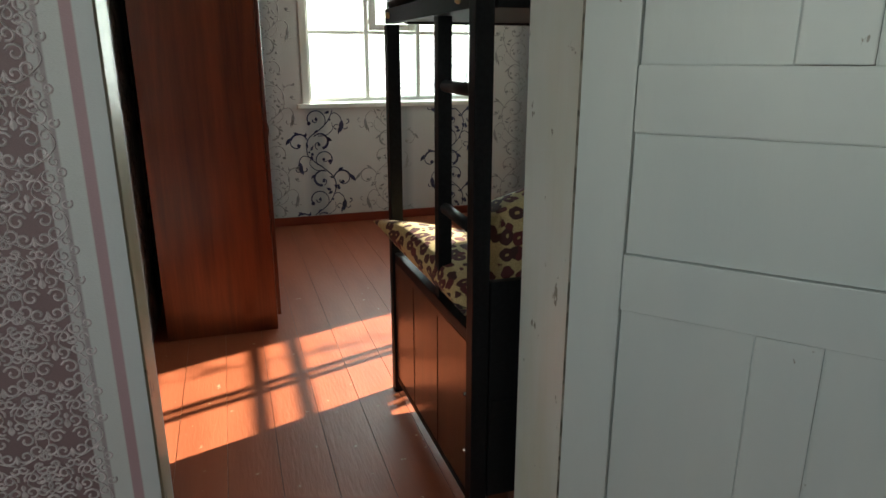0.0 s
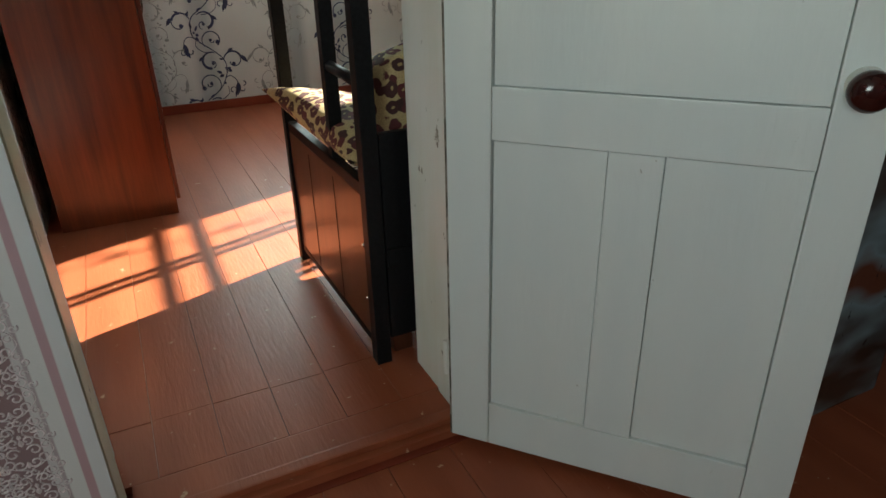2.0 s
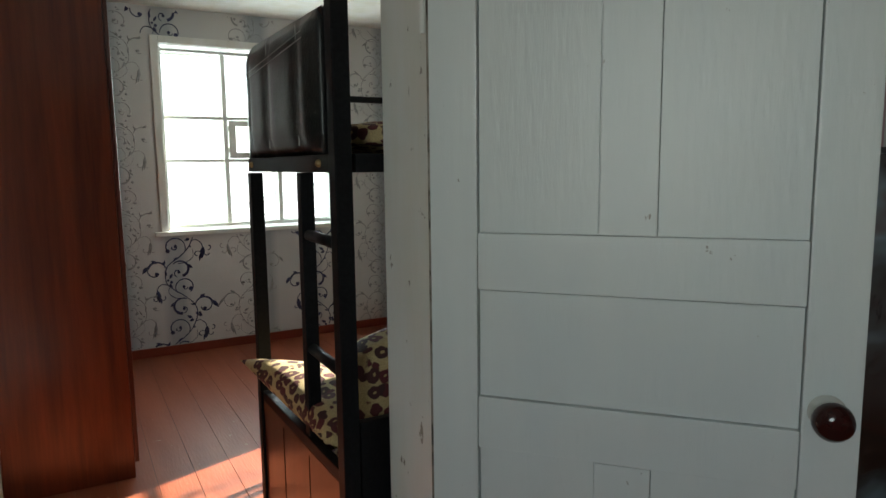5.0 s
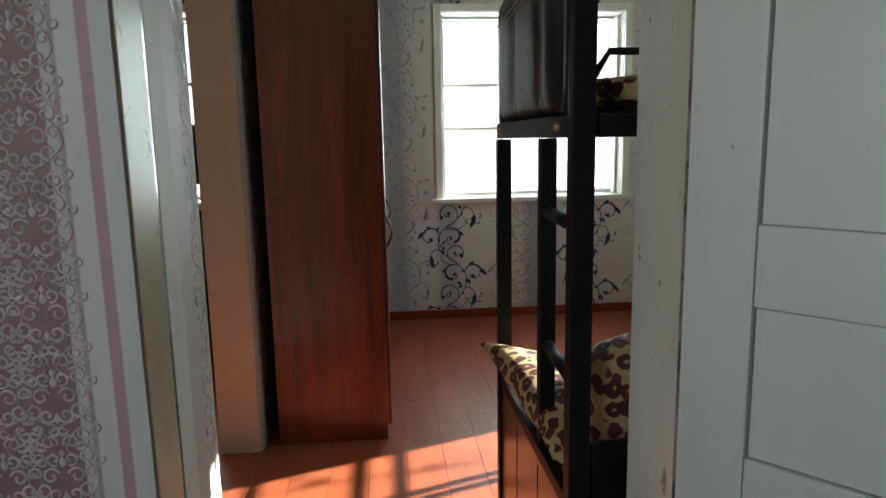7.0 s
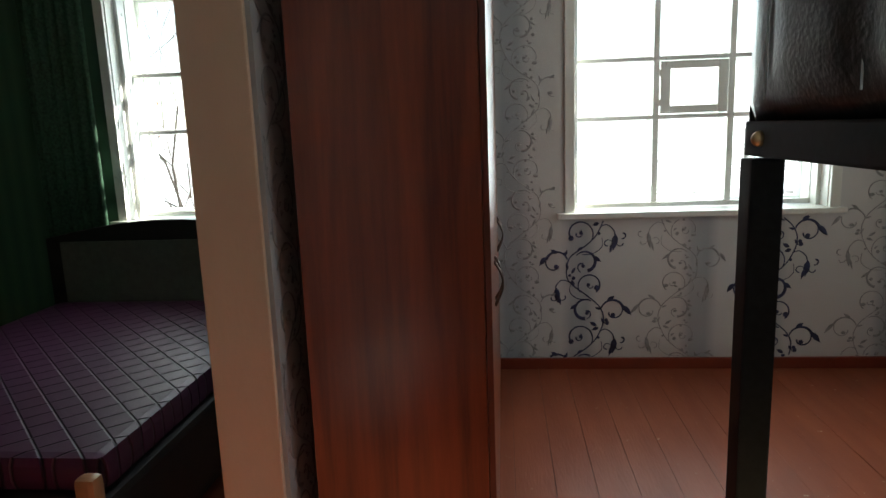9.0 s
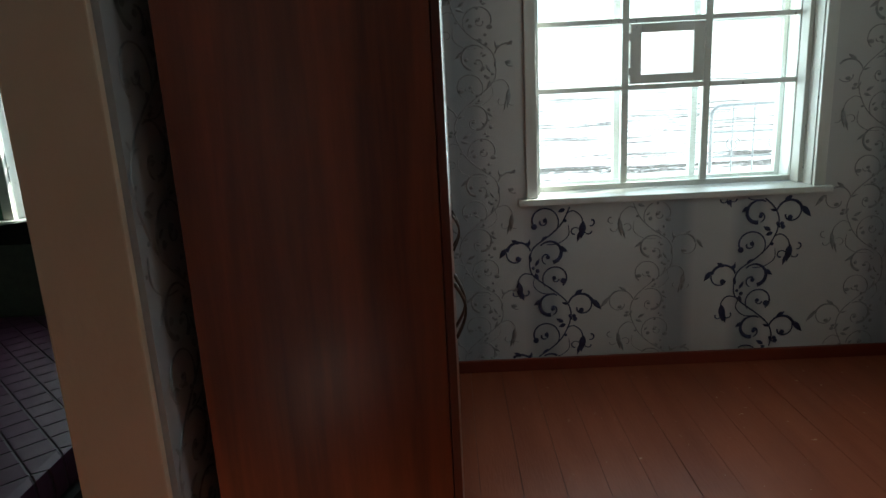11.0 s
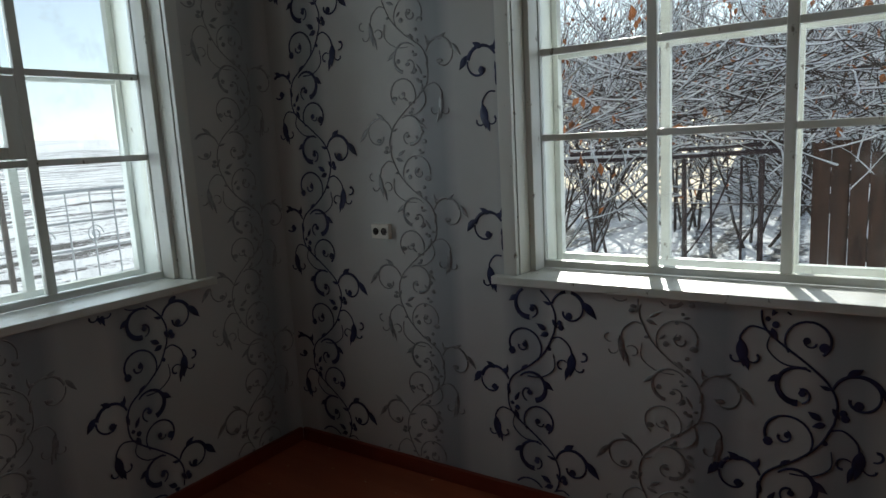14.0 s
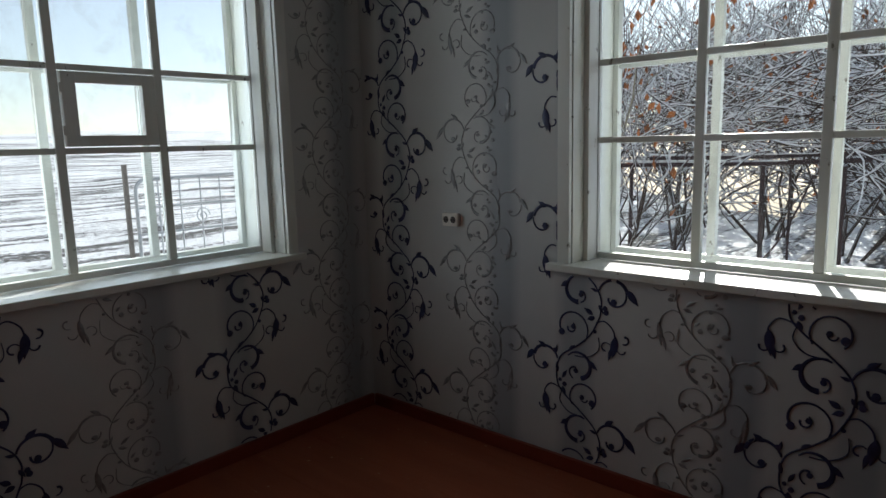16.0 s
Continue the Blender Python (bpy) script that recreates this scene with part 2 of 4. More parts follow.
def lathe(bm, profile, m=Matrix(), seg=20):
    rings = [[bm.verts.new(m @ Vector((r * math.cos(k * 2 * math.pi / seg), r * math.sin(k * 2 * math.pi / seg), z))) for k in range(seg)] for r, z in profile]
    for a, b in zip(rings, rings[1:]):
        for k in range(seg):
            bm.faces.new((a[k], a[(k + 1) % seg], b[(k + 1) % seg], b[k]))
    bm.faces.new(rings[0][::-1])
    bm.faces.new(rings[-1])


def mesh_of(name, bm, mat, smooth=False):
    me = bpy.data.meshes.new(name)
    bmesh.ops.recalc_face_normals(bm, faces=bm.faces)
    if smooth:
        for f in bm.faces:
            f.smooth = True
    bm.to_mesh(me)
    bm.free()
    me.materials.append(mat)
    return me


def part(name, bm, mat, parent=None, label="", smooth=False):
    ob = new(name, mesh_of(name, bm, mat, smooth))
    ob.parent = parent
    if parent is not None and parent.matrix_basis != Matrix():
        ob.matrix_parent_inverse = Matrix()
    return tagged(ob, label)


def structure(name, bm, mat, label, category, smooth=False):
    return tagged(part(name, bm, mat, None, "", smooth), label, category, kind="structure")


def thing(name, loc, label, category, group=""):
    ob = new(name)
    ob.empty_display_size = 0.1
    ob.matrix_basis = Matrix.Translation(loc) if loc else Matrix()
    return tagged(ob, label, category, group)


# ---- shell: room, hall and second bedroom ----
H = 2.62
DX0, DX1, DH = 0.343, 1.19, 2.06
HY, RY = 2.185, 2.56  # hall face and room face of the door wall
NW = (1.12, 2.57, 0.93, 2.37)   # north window opening: x0, x1, z0, z1
EW = (3.70, 5.11, 0.93, 2.37)   # east window opening: y0, y1, z0, z1
BW = (-1.64, -0.20, 0.95, 2.37)  # bedroom window opening
wall_north = structure("wall_north", boxes(
    (-0.115, NW[0], 6.40, 6.85, -0.5, H), (NW[1], 3.55, 6.40, 6.85, -0.5, H), (NW[0], NW[1], 6.40, 6.85, -0.5, NW[2]), (NW[0], NW[1], 6.40, 6.85, NW[3], H)),
    PAPER, "wall in grey striped wallpaper with dark scrolls", "wall")
wall_east = structure("wall_east", boxes(
    (3.10, 3.55, RY, EW[0], -0.5, H), (3.10, 3.55, EW[1], 6.40, -0.5, H), (3.10, 3.55, EW[0], EW[1], -0.5, EW[2]), (3.10, 3.55, EW[0], EW[1], EW[3], H)),
    PAPER, "wall in grey striped wallpaper with dark scrolls", "wall")
wall_door = structure("wall_south", boxes(
    (-1.2, DX0 - 0.035, HY + 0.005, RY, -0.2, H), (DX1 + 0.035, 3.6, HY + 0.005, RY, -0.2, H), (DX0 - 0.035, DX1 + 0.035, HY + 0.005, RY, DH + 0.04, H)),
    PAPER, "wall with the doorway between hall and room", "wall")
PX0, PX1, PY = -0.115, 0.078, 4.215
SX, SY = 0.20, 3.02  # short wall beside the doorway
wall_west = structure("wall_west", boxes((PX0, SX, RY, SY, -0.2, H), (PX0, PX1, SY, PY, 2.15, H)), PAPER, "papered partition wall beside the doorway", "wall")
wall_partition = structure("wall_partition", boxes((PX0, PX1, PY, 6.398, -0.2, H)), PAPER, "papered partition wall behind the wardrobe", "wall")
structure("partition_end", boxes((PX0 - 0.002, PX1 - 0.013, PY - 0.02, PY - 0.001, 0.0, 2.15), bevel=0.004), CREAM, "cream painted end face of the partition", "wall trim")
structure("opening_trim", boxes((PX0 - 0.002, SX - 0.002, SY + 0.001, SY + 0.011, 0.0, 2.15), bevel=0.003), PAINT, "white painted edge of the bedroom opening", "trim")
structure("hall_paper", boxes((-1.2, DX0 - 0.004, HY, HY + 0.0045, 0, H), (DX1 + 0.036, 3.6, HY, HY + 0.0045, 0, H), (DX0 - 0.036, DX1 + 0.036, HY, HY + 0.0045, DH + 0.04, H)),
          HALLPAPER, "white wallpaper with pink stripes and damask bands", "wall")
# The west opening is unseen, added to go with the hall fill light.
structure("hall_walls", boxes((-1.35, -1.2, -1.6, -0.9, -0.2, H), (-1.35, -1.2, 0.2, HY, -0.2, H), (-1.35, -1.2, -0.9, 0.2, -0.2, 1.15), (-1.35, -1.2, -0.9, 0.2, 2.35, H),
                                (3.6, 3.75, -1.6, HY, -0.2, H), (-1.2, 3.6, -1.75, -1.6, -0.2, H)), HALLPAPER, "papered hall walls", "wall")
structure("ceiling", boxes((-3.2, 3.75, -1.75, 6.85, H, H + 0.12)), WHITEWASH, "whitewashed ceiling", "ceiling")
GREENP = wallpaper("green_wallpaper", [(0, (0.05, 0.12, 0.07)), (0.5, (0.07, 0.16, 0.09)), (1, (0.05, 0.12, 0.07))], 0.1, 0)
structure("wall_bedroom", boxes((-3.2, BW[0], 6.40, 6.85, -0.5, H), (BW[1], -0.116, 6.40, 6.85, -0.5, H), (BW[0], BW[1], 6.40, 6.85, -0.5, BW[2]), (BW[0], BW[1], 6.40, 6.85, BW[3], H),
                                (-3.35, -3.2, 2.2, 6.85, -0.5, H), (-3.2, -1.2, 2.2, RY, -0.5, H)), GREENP, "bedroom walls in dark green patterned wallpaper", "wall")

# skirting
skirt = structure("baseboard_north", boxes((0.083, 3.078, 6.375, 6.399, 0, 0.068), bevel=0.006), SKIRT, "low dark red painted skirting board", "baseboard")
structure("baseboard_east", boxes((3.076, 3.099, 2.58, 6.374, 0, 0.068), bevel=0.006), SKIRT, "low dark red painted skirting board", "baseboard")
structure("baseboard_south", boxes((1.21, 3.07, 2.561, 2.585, 0, 0.075), bevel=0.006), SKIRT, "low dark red painted skirting board", "baseboard")
structure("baseboard_hall", boxes((DX1 + 0.15, 3.6, HY - 0.023, HY - 0.001, -0.02, 0.07), bevel=0.006), SKIRT, "dark red painted hall skirting board", "baseboard")

# floors: boards laid lengthwise, each a piece of its own
floor = structure("floor", boxes((-3.2, 3.55, 2.2, 6.85, -0.2, -0.022)), SKIRT, "red-brown painted plank floor", "floor")
hall_floor = structure("hall_floor", boxes((-1.2, 3.6, -1.6, 2.24, -0.22, -0.048)), SKIRT, "red-brown painted hall floor", "floor")


def board_mesh(w, ln):
    return mesh_of("plank", boxes((-w / 2, w / 2, -ln / 2, ln / 2, -0.02, 0), bevel=0.001), FLOORPAINT)


rng = random.Random(4)
BW_ = 0.1675
xs = 0.0725 - BW_ * 19
for i in range(39):
    x = xs + i * BW_
    if x > 3.1:
        break
    cuts = [2.41, 2.65 + rng.uniform(-0.004, 0.004), 6.398] if x > 0.2 else [2.57, 6.398]
    for a, b in zip(cuts, cuts[1:]):
        pl = new("plank", board_mesh(BW_ - 0.0014, b - a - 0.003))
        pl.parent = floor
        pl.location = (x + BW_ / 2, (a + b) / 2, rng.uniform(-0.0012, 0.0012))
for i in range(27):
    pl = new("plank", board_mesh(0.176, 3.82))
    pl.parent = hall_floor
    pl.location = (-1.1 + 0.178 * i, 0.32, -0.026 + rng.uniform(-0.001, 0.001))
sill_t = structure("threshold", boxes((DX0, DX1, 2.225, 2.408, -0.03, 0.004), (DX0, DX1, 2.25, 2.29, 0, 0.022), bevel=0.006), FLOORPAINT, "worn red-brown painted door threshold", "threshold")


# ---- wallpaper scrolls ----
def spiral(cx, cy, r0, a0, turn, r1, w0=2.0, w1=3.5, n=16):
    """Points and widths of a curl; units of the pattern, 350 to the metre."""
    out = []
    for i in range(n + 1):
        f = i / n
        a, r = radians(a0 + turn * f), r0 + (r1 - r0) * f ** 1.3
        out.append((cx + r * math.cos(a), cy + r * math.sin(a), w0 + (w1 - w0) * f))
    return out


def sweep(pts, w0=2.4, w1=2.4, n=8):
    """A smooth stroke through points (Catmull-Rom)."""
    p = [pts[0]] + list(pts) + [pts[-1]]
    out = []
    for i in range(1, len(p) - 2):
        for k in range(n + (i == len(p) - 3)):
            t = k / n
            q = [0.5 * (2 * p[i][c] + (p[i + 1][c] - p[i - 1][c]) * t + (2 * p[i - 1][c] - 5 * p[i][c] + 4 * p[i + 1][c] - p[i + 2][c]) * t * t
                        + (3 * p[i][c] - p[i - 1][c] - 3 * p[i + 1][c] + p[i + 2][c]) * t ** 3) for c in (0, 1)]
            out.append(q)
    m = len(out) - 1
    return [(x, y, w0 + (w1 - w0) * i / m) for i, (x, y) in enumerate(out)]


def leaf(x, y, ang, ln, w, n=7):
    a = radians(ang)
    return [(x + ln * i / n * math.cos(a), y + ln * i / n * math.sin(a), max(0.6, w * math.sin(math.pi * (i / n) ** 0.8))) for i in range(n + 1)]


def bead(x, y, r):
    return [(x - r + 2 * r * i / 6, y, max(0.4, 2 * math.sqrt(max(0.0, r * r - (r - 2 * r * i / 6) ** 2)))) for i in range(7)]


def vine(fine=1.0):
    """One repeat of the scrolling vine, 224 high, as strokes (x, y, width); y upward."""
    s = [sweep([(38, 0), (24, -28), (2, -50), (-28, -72), (-36, -96), (-34, -120), (-20, -136), (6, -156), (30, -178), (40, -200), (38, -224)], 2.6, 2.6)]
    s += [spiral(-10, -24, 29, -40, 232, 20, 2.2, 3.4), spiral(-12, -24, 9, 60, -260, 4, 1.5, 3.5), bead(-27, -33, 5.5), bead(-7, -22, 4)]
    s += [spiral(12, -134, 25, 215, -262, 19, 2.2, 3.2), bead(26, -139, 5.5), bead(9, -133, 4), spiral(14, -134, 8, 150, 200, 4, 1.4, 2.5)]
    s += [spiral(-58, -84, 24, 15, 150, 21, 3, 6), leaf(-80, -72, 235, 22, 10), spiral(-58, -86, 22, 165, 150, 7, 2.6, 3.4), leaf(-56, -64, 150, 16, 8), bead(-58, -93, 5)]
    s += [spiral(2, -84, 23, 140, -215, 19, 2.5, 8), spiral(-2, -92, 14, 250, -160, 4, 2, 3.5), leaf(18, -72, -35, 20, 9), bead(-2, -92, 4)]
    s += [sweep([(36, -32), (36, -52), (18, -66), (-4, -68)], 1.2, 2.2)]
    s += [spiral(60, -190, 25, 165, -150, 22, 3, 6), leaf(80, -178, -50, 28, 11), spiral(58, -190, 22, 15, -170, 7, 2.6, 3.4), leaf(48, -168, 35, 18, 9), bead(60, -199, 5)]
    s += [spiral(2, -188, 24, 60, 210, 18, 2.5, 8), spiral(4, -194, 12, -80, 170, 4, 2, 3.5), leaf(-16, -176, 215, 16, 8), bead(6, -194, 4)]
    s += [sweep([(-26, -128), (-30, -146), (-14, -162), (10, -164)], 1.2, 2.2)]
    s += [sweep([(32, -10), (46, -6), (60, -18), (63, -36)], 2.2, 2.4), leaf(64, -26, -98, 34, 13), leaf(58, -44, -105, 22, 7), spiral(48, -46, 9, 40, 230, 4, 1.6, 3), spiral(75, -44, 9, 190, 150, 4, 1.6, 3), spiral(78, -28, 8, 250, 200, 3, 2, 4)]
    s += [sweep([(-24, -128), (-46, -122), (-58, -134), (-58, -148)], 2.2, 2.4), leaf(-58, -138, -84, 34, 13), leaf(-54, -156, -75, 20, 7), spiral(-64, -160, 8, 20, -220, 4, 1.6, 3), spiral(-44, -158, 9, 170, 230, 4, 1.6, 3)]
    s += [leaf(26, 2, 150, 16, 8), leaf(30, -2, 200, 14, 8), leaf(-34, -100, 100, 16, 6), leaf(-26, -108, 60, 16, 6), bead(-22, -118, 4), bead(-30, -112, 3), leaf(-26, -122, -70, 16, 7), bead(48, 8, 4.5), bead(30, -24, 3)]
    s += [leaf(36, -206, -60, 14, 6), leaf(34, -186, 160, 12, 5), bead(46, -210, 4), bead(-40, -66, 4), leaf(-38, -70, 80, 14, 5), leaf(-14, -60, 40, 14, 6)]
    return s


def bead_trail(seedn):
    """Small seeds and tendrils beside the silver vine."""
    r = random.Random(seedn)
    s = []
    for k in range(16):
        y = -14 * k - r.uniform(0, 8)
        s.append(bead(r.uniform(-16, 26), y, r.uniform(2, 3.8)))
        if k % 2:
            s.append(leaf(r.uniform(-14, 20), y - 5, r.uniform(-60, 60), 9, 4))
    return s


def relief(bm, strokes, put, keep, unit=1 / 350, lift=0.0042):
    """Lays strokes on a wall as low ridged ribbons; put maps (u, v, lift) to the room."""
    for st in strokes:
        rows = []
        for i, (x, y, w) in enumerate(st):
            x0, y0, _ = st[max(i - 1, 0)]
            x1, y1, _ = st[min(i + 1, len(st) - 1)]
            d = math.hypot(x1 - x0, y1 - y0) or 1.0
            nx, ny = -(y1 - y0) / d * w / 2, (x1 - x0) / d * w / 2
            rows.append(((x + nx, y + ny, 0.0006), (x, y, lift), (x - nx, y - ny, 0.0006)))
        prev = None
        for row in rows:
            u, v = row[1][0] * unit, row[1][1] * unit
            if not keep(u, v):
                prev = None
                continue
            vs = [bm.verts.new(put(a * unit, b * unit, c)) for a, b, c in row]
            if prev:
                bm.faces.new((prev[0], vs[0], vs[1], prev[1]))
                bm.faces.new((prev[1], vs[1], vs[2], prev[2]))
            prev = vs


DARKVINE = vine()
LIGHTVINE = [[(-x, y, w * 0.68) for x, y, w in st] for st in vine()] + bead_trail(3)


def column(wall, put, top, free, dark, z1=H - 0.02, scale=1.0):
    """A full-height column of the printed vine, cut where the wall is open. top: the height at which a repeat begins."""
    bm = bmesh.new()
    step = 0.64 * scale
    z = top - step * math.floor(top / step)
    while z < z1 + step:
        relief(bm, DARKVINE if dark else LIGHTVINE, lambda u, v, c, zz=z: put(u, zz + v, c), lambda u, v, zz=z: 0.07 < zz + v < z1 and free(u, zz + v), scale / 350, 0.0042 if scale == 1 else 0.0016)
        z += step
    return part("wallpaper_scroll", bm, INK if dark else SILVER, wall, "dark blue scrolling vine print" if dark else "silver grey embossed vine print", True)


def north_free(c):
    return lambda u, v: 0.09 < c + u < 3.095 and not ((1.03 if c < 1 or c > 1.5 else 0.5) < c + u < 2.64 and 0.91 < v < 2.42) and not (c < 1 and c + u > 1.02)


def east_free(c):
    return lambda u, v: 2.4 < c - u < 6.37 and not (3.65 < c - u < (5.16 if v > 0.965 else 5.195) and 0.91 < v < 2.42)


for c, top, dark in ((0.83, 0.64, False), (0.36, 0.8, True), (1.188, 0.902, True), (1.74, 0.91, False), (2.282, 0.724, True), (2.86, 0.78, False)):
    column(wall_north, lambda u, v, lift, c=c: (c + u, 6.399 - lift, v), top, north_free(c), dark)
for c, top, dark in ((6.165, 0.742, True), (5.58, 0.80, False), (5.06, 0.745, True), (4.51, 0.84, False), (4.12, 1.20, True), (3.40, 0.8, False), (2.8, 0.75, True)):
    column(wall_east, lambda u, v, lift, c=c: (3.099 - lift, c - u, v), top, east_free(c), dark)
for c, top, dark in ((2.785, 1.33, True), (2.955, 1.20, False)):
    column(wall_west, lambda u, v, lift, c=c: (SX + 0.001 + lift, c + u, v), top, lambda u, v, c=c: RY + 0.02 < c + u < SY - 0.01, dark, scale=0.55)
for c, top, dark in ((4.34, 0.70, False), (4.85, 0.8, True)):
    column(wall_partition, lambda u, v, lift, c=c: (PX1 + 0.001 + lift, c + u, v), top, lambda u, v, c=c: PY + 0.005 < c + u < 6.3, dark)


# damask bands of the hall wallpaper
def damask_unit():
    s = []
    for sg in (1, -1):
        for cx, cy, r, a0, tn in ((10, 12, 9, 200, 400), (24, 18, 9, -60, -380), (14, 34, 10, 160, -400), (30, 38, 7, 20, 380), (9, 54, 8, 250, 380), (25, 58, 10, 120, -420), (34, 72, 6, 0, 360), (12, 74, 9, 200, -400), (27, 84, 8, 90, 380), (34, 8, 6, 100, 360), (40, 52, 6, 40, -360), (40, 90, 6, 200, 360), (4, 88, 6, 0, -360), (22, 70, 6, 200, 340)):
            s.append([(x * sg, y, w) for x, y, w in spiral(cx, cy, r, a0, tn, 2, 3.0, 3.2, 11)])
        s.append([(x * sg, y, w) for x, y, w in sweep([(2, 0), (18, 6), (38, 26), (30, 48), (6, 66), (20, 90)], 1.8, 1.8, 5)])
    s.append(leaf(0, 2, 90, 14, 7))
    s.append(leaf(0, 44, 90, 14, 8))
    s.append(leaf(0, 66, -90, 10, 6))
    return s


DUNIT = damask_unit()
for c in (0.175, -0.185, -0.545, 1.615, 1.975, 2.335, 2.695, 3.055, 3.415):
    bm = bmesh.new()
    for off in (-0.040, 0.040):
        z = -0.05
        while z < H:
            relief(bm, DUNIT, lambda u, v, lift, c=c + off, zz=z: (c + u, HY - 0.0004 - lift * 0.4, zz + v), lambda u, v, zz=z: 0.0 < zz + v < H - 0.02, 1 / 780)
            z += 94 / 780
    part("damask_band", bm, DAMASK, bpy.data.objects["hall_paper"], "pale damask scrolls on a plum band")


# ---- windows ----
def pane_bevel(bm, d):
    box(bm, *d, bevel=0.003)


def window(name, m, x0, x1, z0, z1, cols, rows, vent, label, sill=(0.09, 0.075)):
    """A wooden casement in an opening, in its own axes: x across, y outward from the inner wall face, z up."""
    root = thing(name, None, label, "window")
    root.matrix_basis = m
    root["kind"] = "structure"
    cas = boxes((x0 - 0.045, x0 + 0.012, -0.014, 0.01, z0 + 0.03, z1 + 0.045), (x1 - 0.012, x1 + 0.045, -0.014, 0.01, z0 + 0.03, z1 + 0.045), (x0 + 0.013, x1 - 0.013, -0.014, 0.01, z1 - 0.01, z1 + 0.045), bevel=0.004)
    part("casing", cas, PAINT, root)
    lin = boxes((x0, x0 + 0.016, 0.012, 0.44, z0 + 0.03, z1), (x1 - 0.016, x1, 0.012, 0.44, z0 + 0.03, z1), (x0 + 0.017, x1 - 0.017, 0.012, 0.44, z1 - 0.016, z1), bevel=0.002)
    part("reveal_lining", lin, PAINT, root)
    step = boxes((x0 + 0.017, x0 + 0.04, 0.10, 0.18, z0 + 0.03, z1 - 0.02), (x1 - 0.04, x1 - 0.017, 0.10, 0.18, z0 + 0.03, z1 - 0.02), bevel=0.004)
    part("stop_bead", step, PAINT, root)
    part("sill", boxes((x0 - sill[0], x1 + sill[1], -0.042, 0.19, z0 - 0.004, z0 + 0.029), bevel=0.006), PAINT, root, "thick white painted window sill")
    g0, g1, b0, b1 = x0 + 0.042, x1 - 0.042, z0 + 0.06, z1 - 0.035
    for k, yy in enumerate((0.185, 0.36)):
        fr = boxes((g0 - 0.024, g0, yy, yy + 0.04, z0 + 0.03, z1 - 0.017), (g1, g1 + 0.024, yy, yy + 0.04, z0 + 0.03, z1 - 0.017), (g0, g1, yy + 0.001, yy + 0.039, z0 + 0.031, b0), (g0, g1, yy + 0.001, yy + 0.039, b1, z1 - 0.018), bevel=0.003)
        part("sash_frame", fr, PAINT, root)
        for c in cols:
            part("mullion", boxes((c - 0.018, c + 0.018, yy + 0.002, yy + 0.036, b0, b1), bevel=0.005), PAINT, root)
        xs_ = [g0] + list(cols) + [g1]
        zs_ = [b0] + list(rows) + [b1]
        for a, b in zip(xs_, xs_[1:]):
            la, lb = a + (0.018 if a != g0 else 0), b - (0.018 if b != g1 else 0)
            for r in rows:
                part("glazing_bar", boxes((la, lb, yy + 0.004, yy + 0.033, r - 0.013, r + 0.013), bevel=0.004), PAINT, root)
            for lo, hi in zip(zs_, zs_[1:]):
                if k == 0:
                    pn = part("pane", boxes((la + 0.001, lb - 0.001, yy + 0.018, yy + 0.021, lo + (0.013 if lo != b0 else 0), hi - (0.013 if hi != b1 else 0))), GLASS, root)
                    pn.visible_shadow = False
        if vent and k == 0:
            a, b, lo, hi = cols[0] + 0.018, cols[1] - 0.018, rows[0] + 0.013, rows[1] - 0.013
            f = 0.062
            vt = part("vent_sash", boxes((a + 0.006, a + f, yy - 0.008, yy + 0.03, lo + 0.005, hi - 0.005), (b - f, b - 0.006, yy - 0.008, yy + 0.03, lo + 0.005, hi - 0.005),
                                         (a + f, b - f, yy - 0.007, yy + 0.029, lo + 0.005, lo + 0.05), (a + f, b - f, yy - 0.007, yy + 0.029, hi - 0.05, hi - 0.005), bevel=0.004), PAINT, root, "small hinged vent sash")
            for hz in (lo + 0.07, hi - 0.07):
                part("hinge", boxes((a - 0.004, a + 0.012, yy - 0.014, yy - 0.006, hz - 0.02, hz + 0.02), bevel=0.002), PAINT, vt)
    return root


ROWS_Z = (1.497, 1.835)
window("window_1", pose(0, 6.4, 0), *NW, (1.628, 2.06), ROWS_Z, True, "white painted wooden window with nine panes and a vent")
window("window_2", pose(3.1, 0, 0, 0, 0, -90), -EW[1], -EW[0], EW[2], EW[3], (-4.63, -4.18), (1.487, 1.818), False, "white painted wooden window with nine dusty panes")
window("window_3", pose(0, 6.4, 0), *BW, (-1.14, -0.68), (1.516, 1.87), False, "white painted bedroom window behind the bed")

# ---- door frame and door ----
frame_d = thing("door_frame", None, "chipped old white-painted wooden door frame", "door frame")
frame_d["kind"] = "structure"
JAMB = painted("yellowed_jamb_paint", (0.50, 0.48, 0.38), (0.10, 0.09, 0.07), 0.35, 0.63, (0.82, 0.80, 0.7), (4, 4, 1.2), 0.12)
REVEALPAINT = painted("matt_white_reveal_paint", (0.60, 0.62, 0.60), (0.3, 0.28, 0.24), 0.62, 0.68, (0.9, 0.9, 0.88), (3, 3, 1), 0.2)
GLOSSPAINT = painted("glossy_blue_white_paint", (0.50, 0.56, 0.56), (0.2, 0.2, 0.18), 0.12, 0.68, (0.8, 0.85, 0.85), (5, 5, 2), 0.2)
part("jamb", boxes((DX0 - 0.034, DX0, HY + 0.005, 2.292, 0.0, DH), bevel=0.004), JAMB, frame_d, "yellowed jamb with chipped edges")
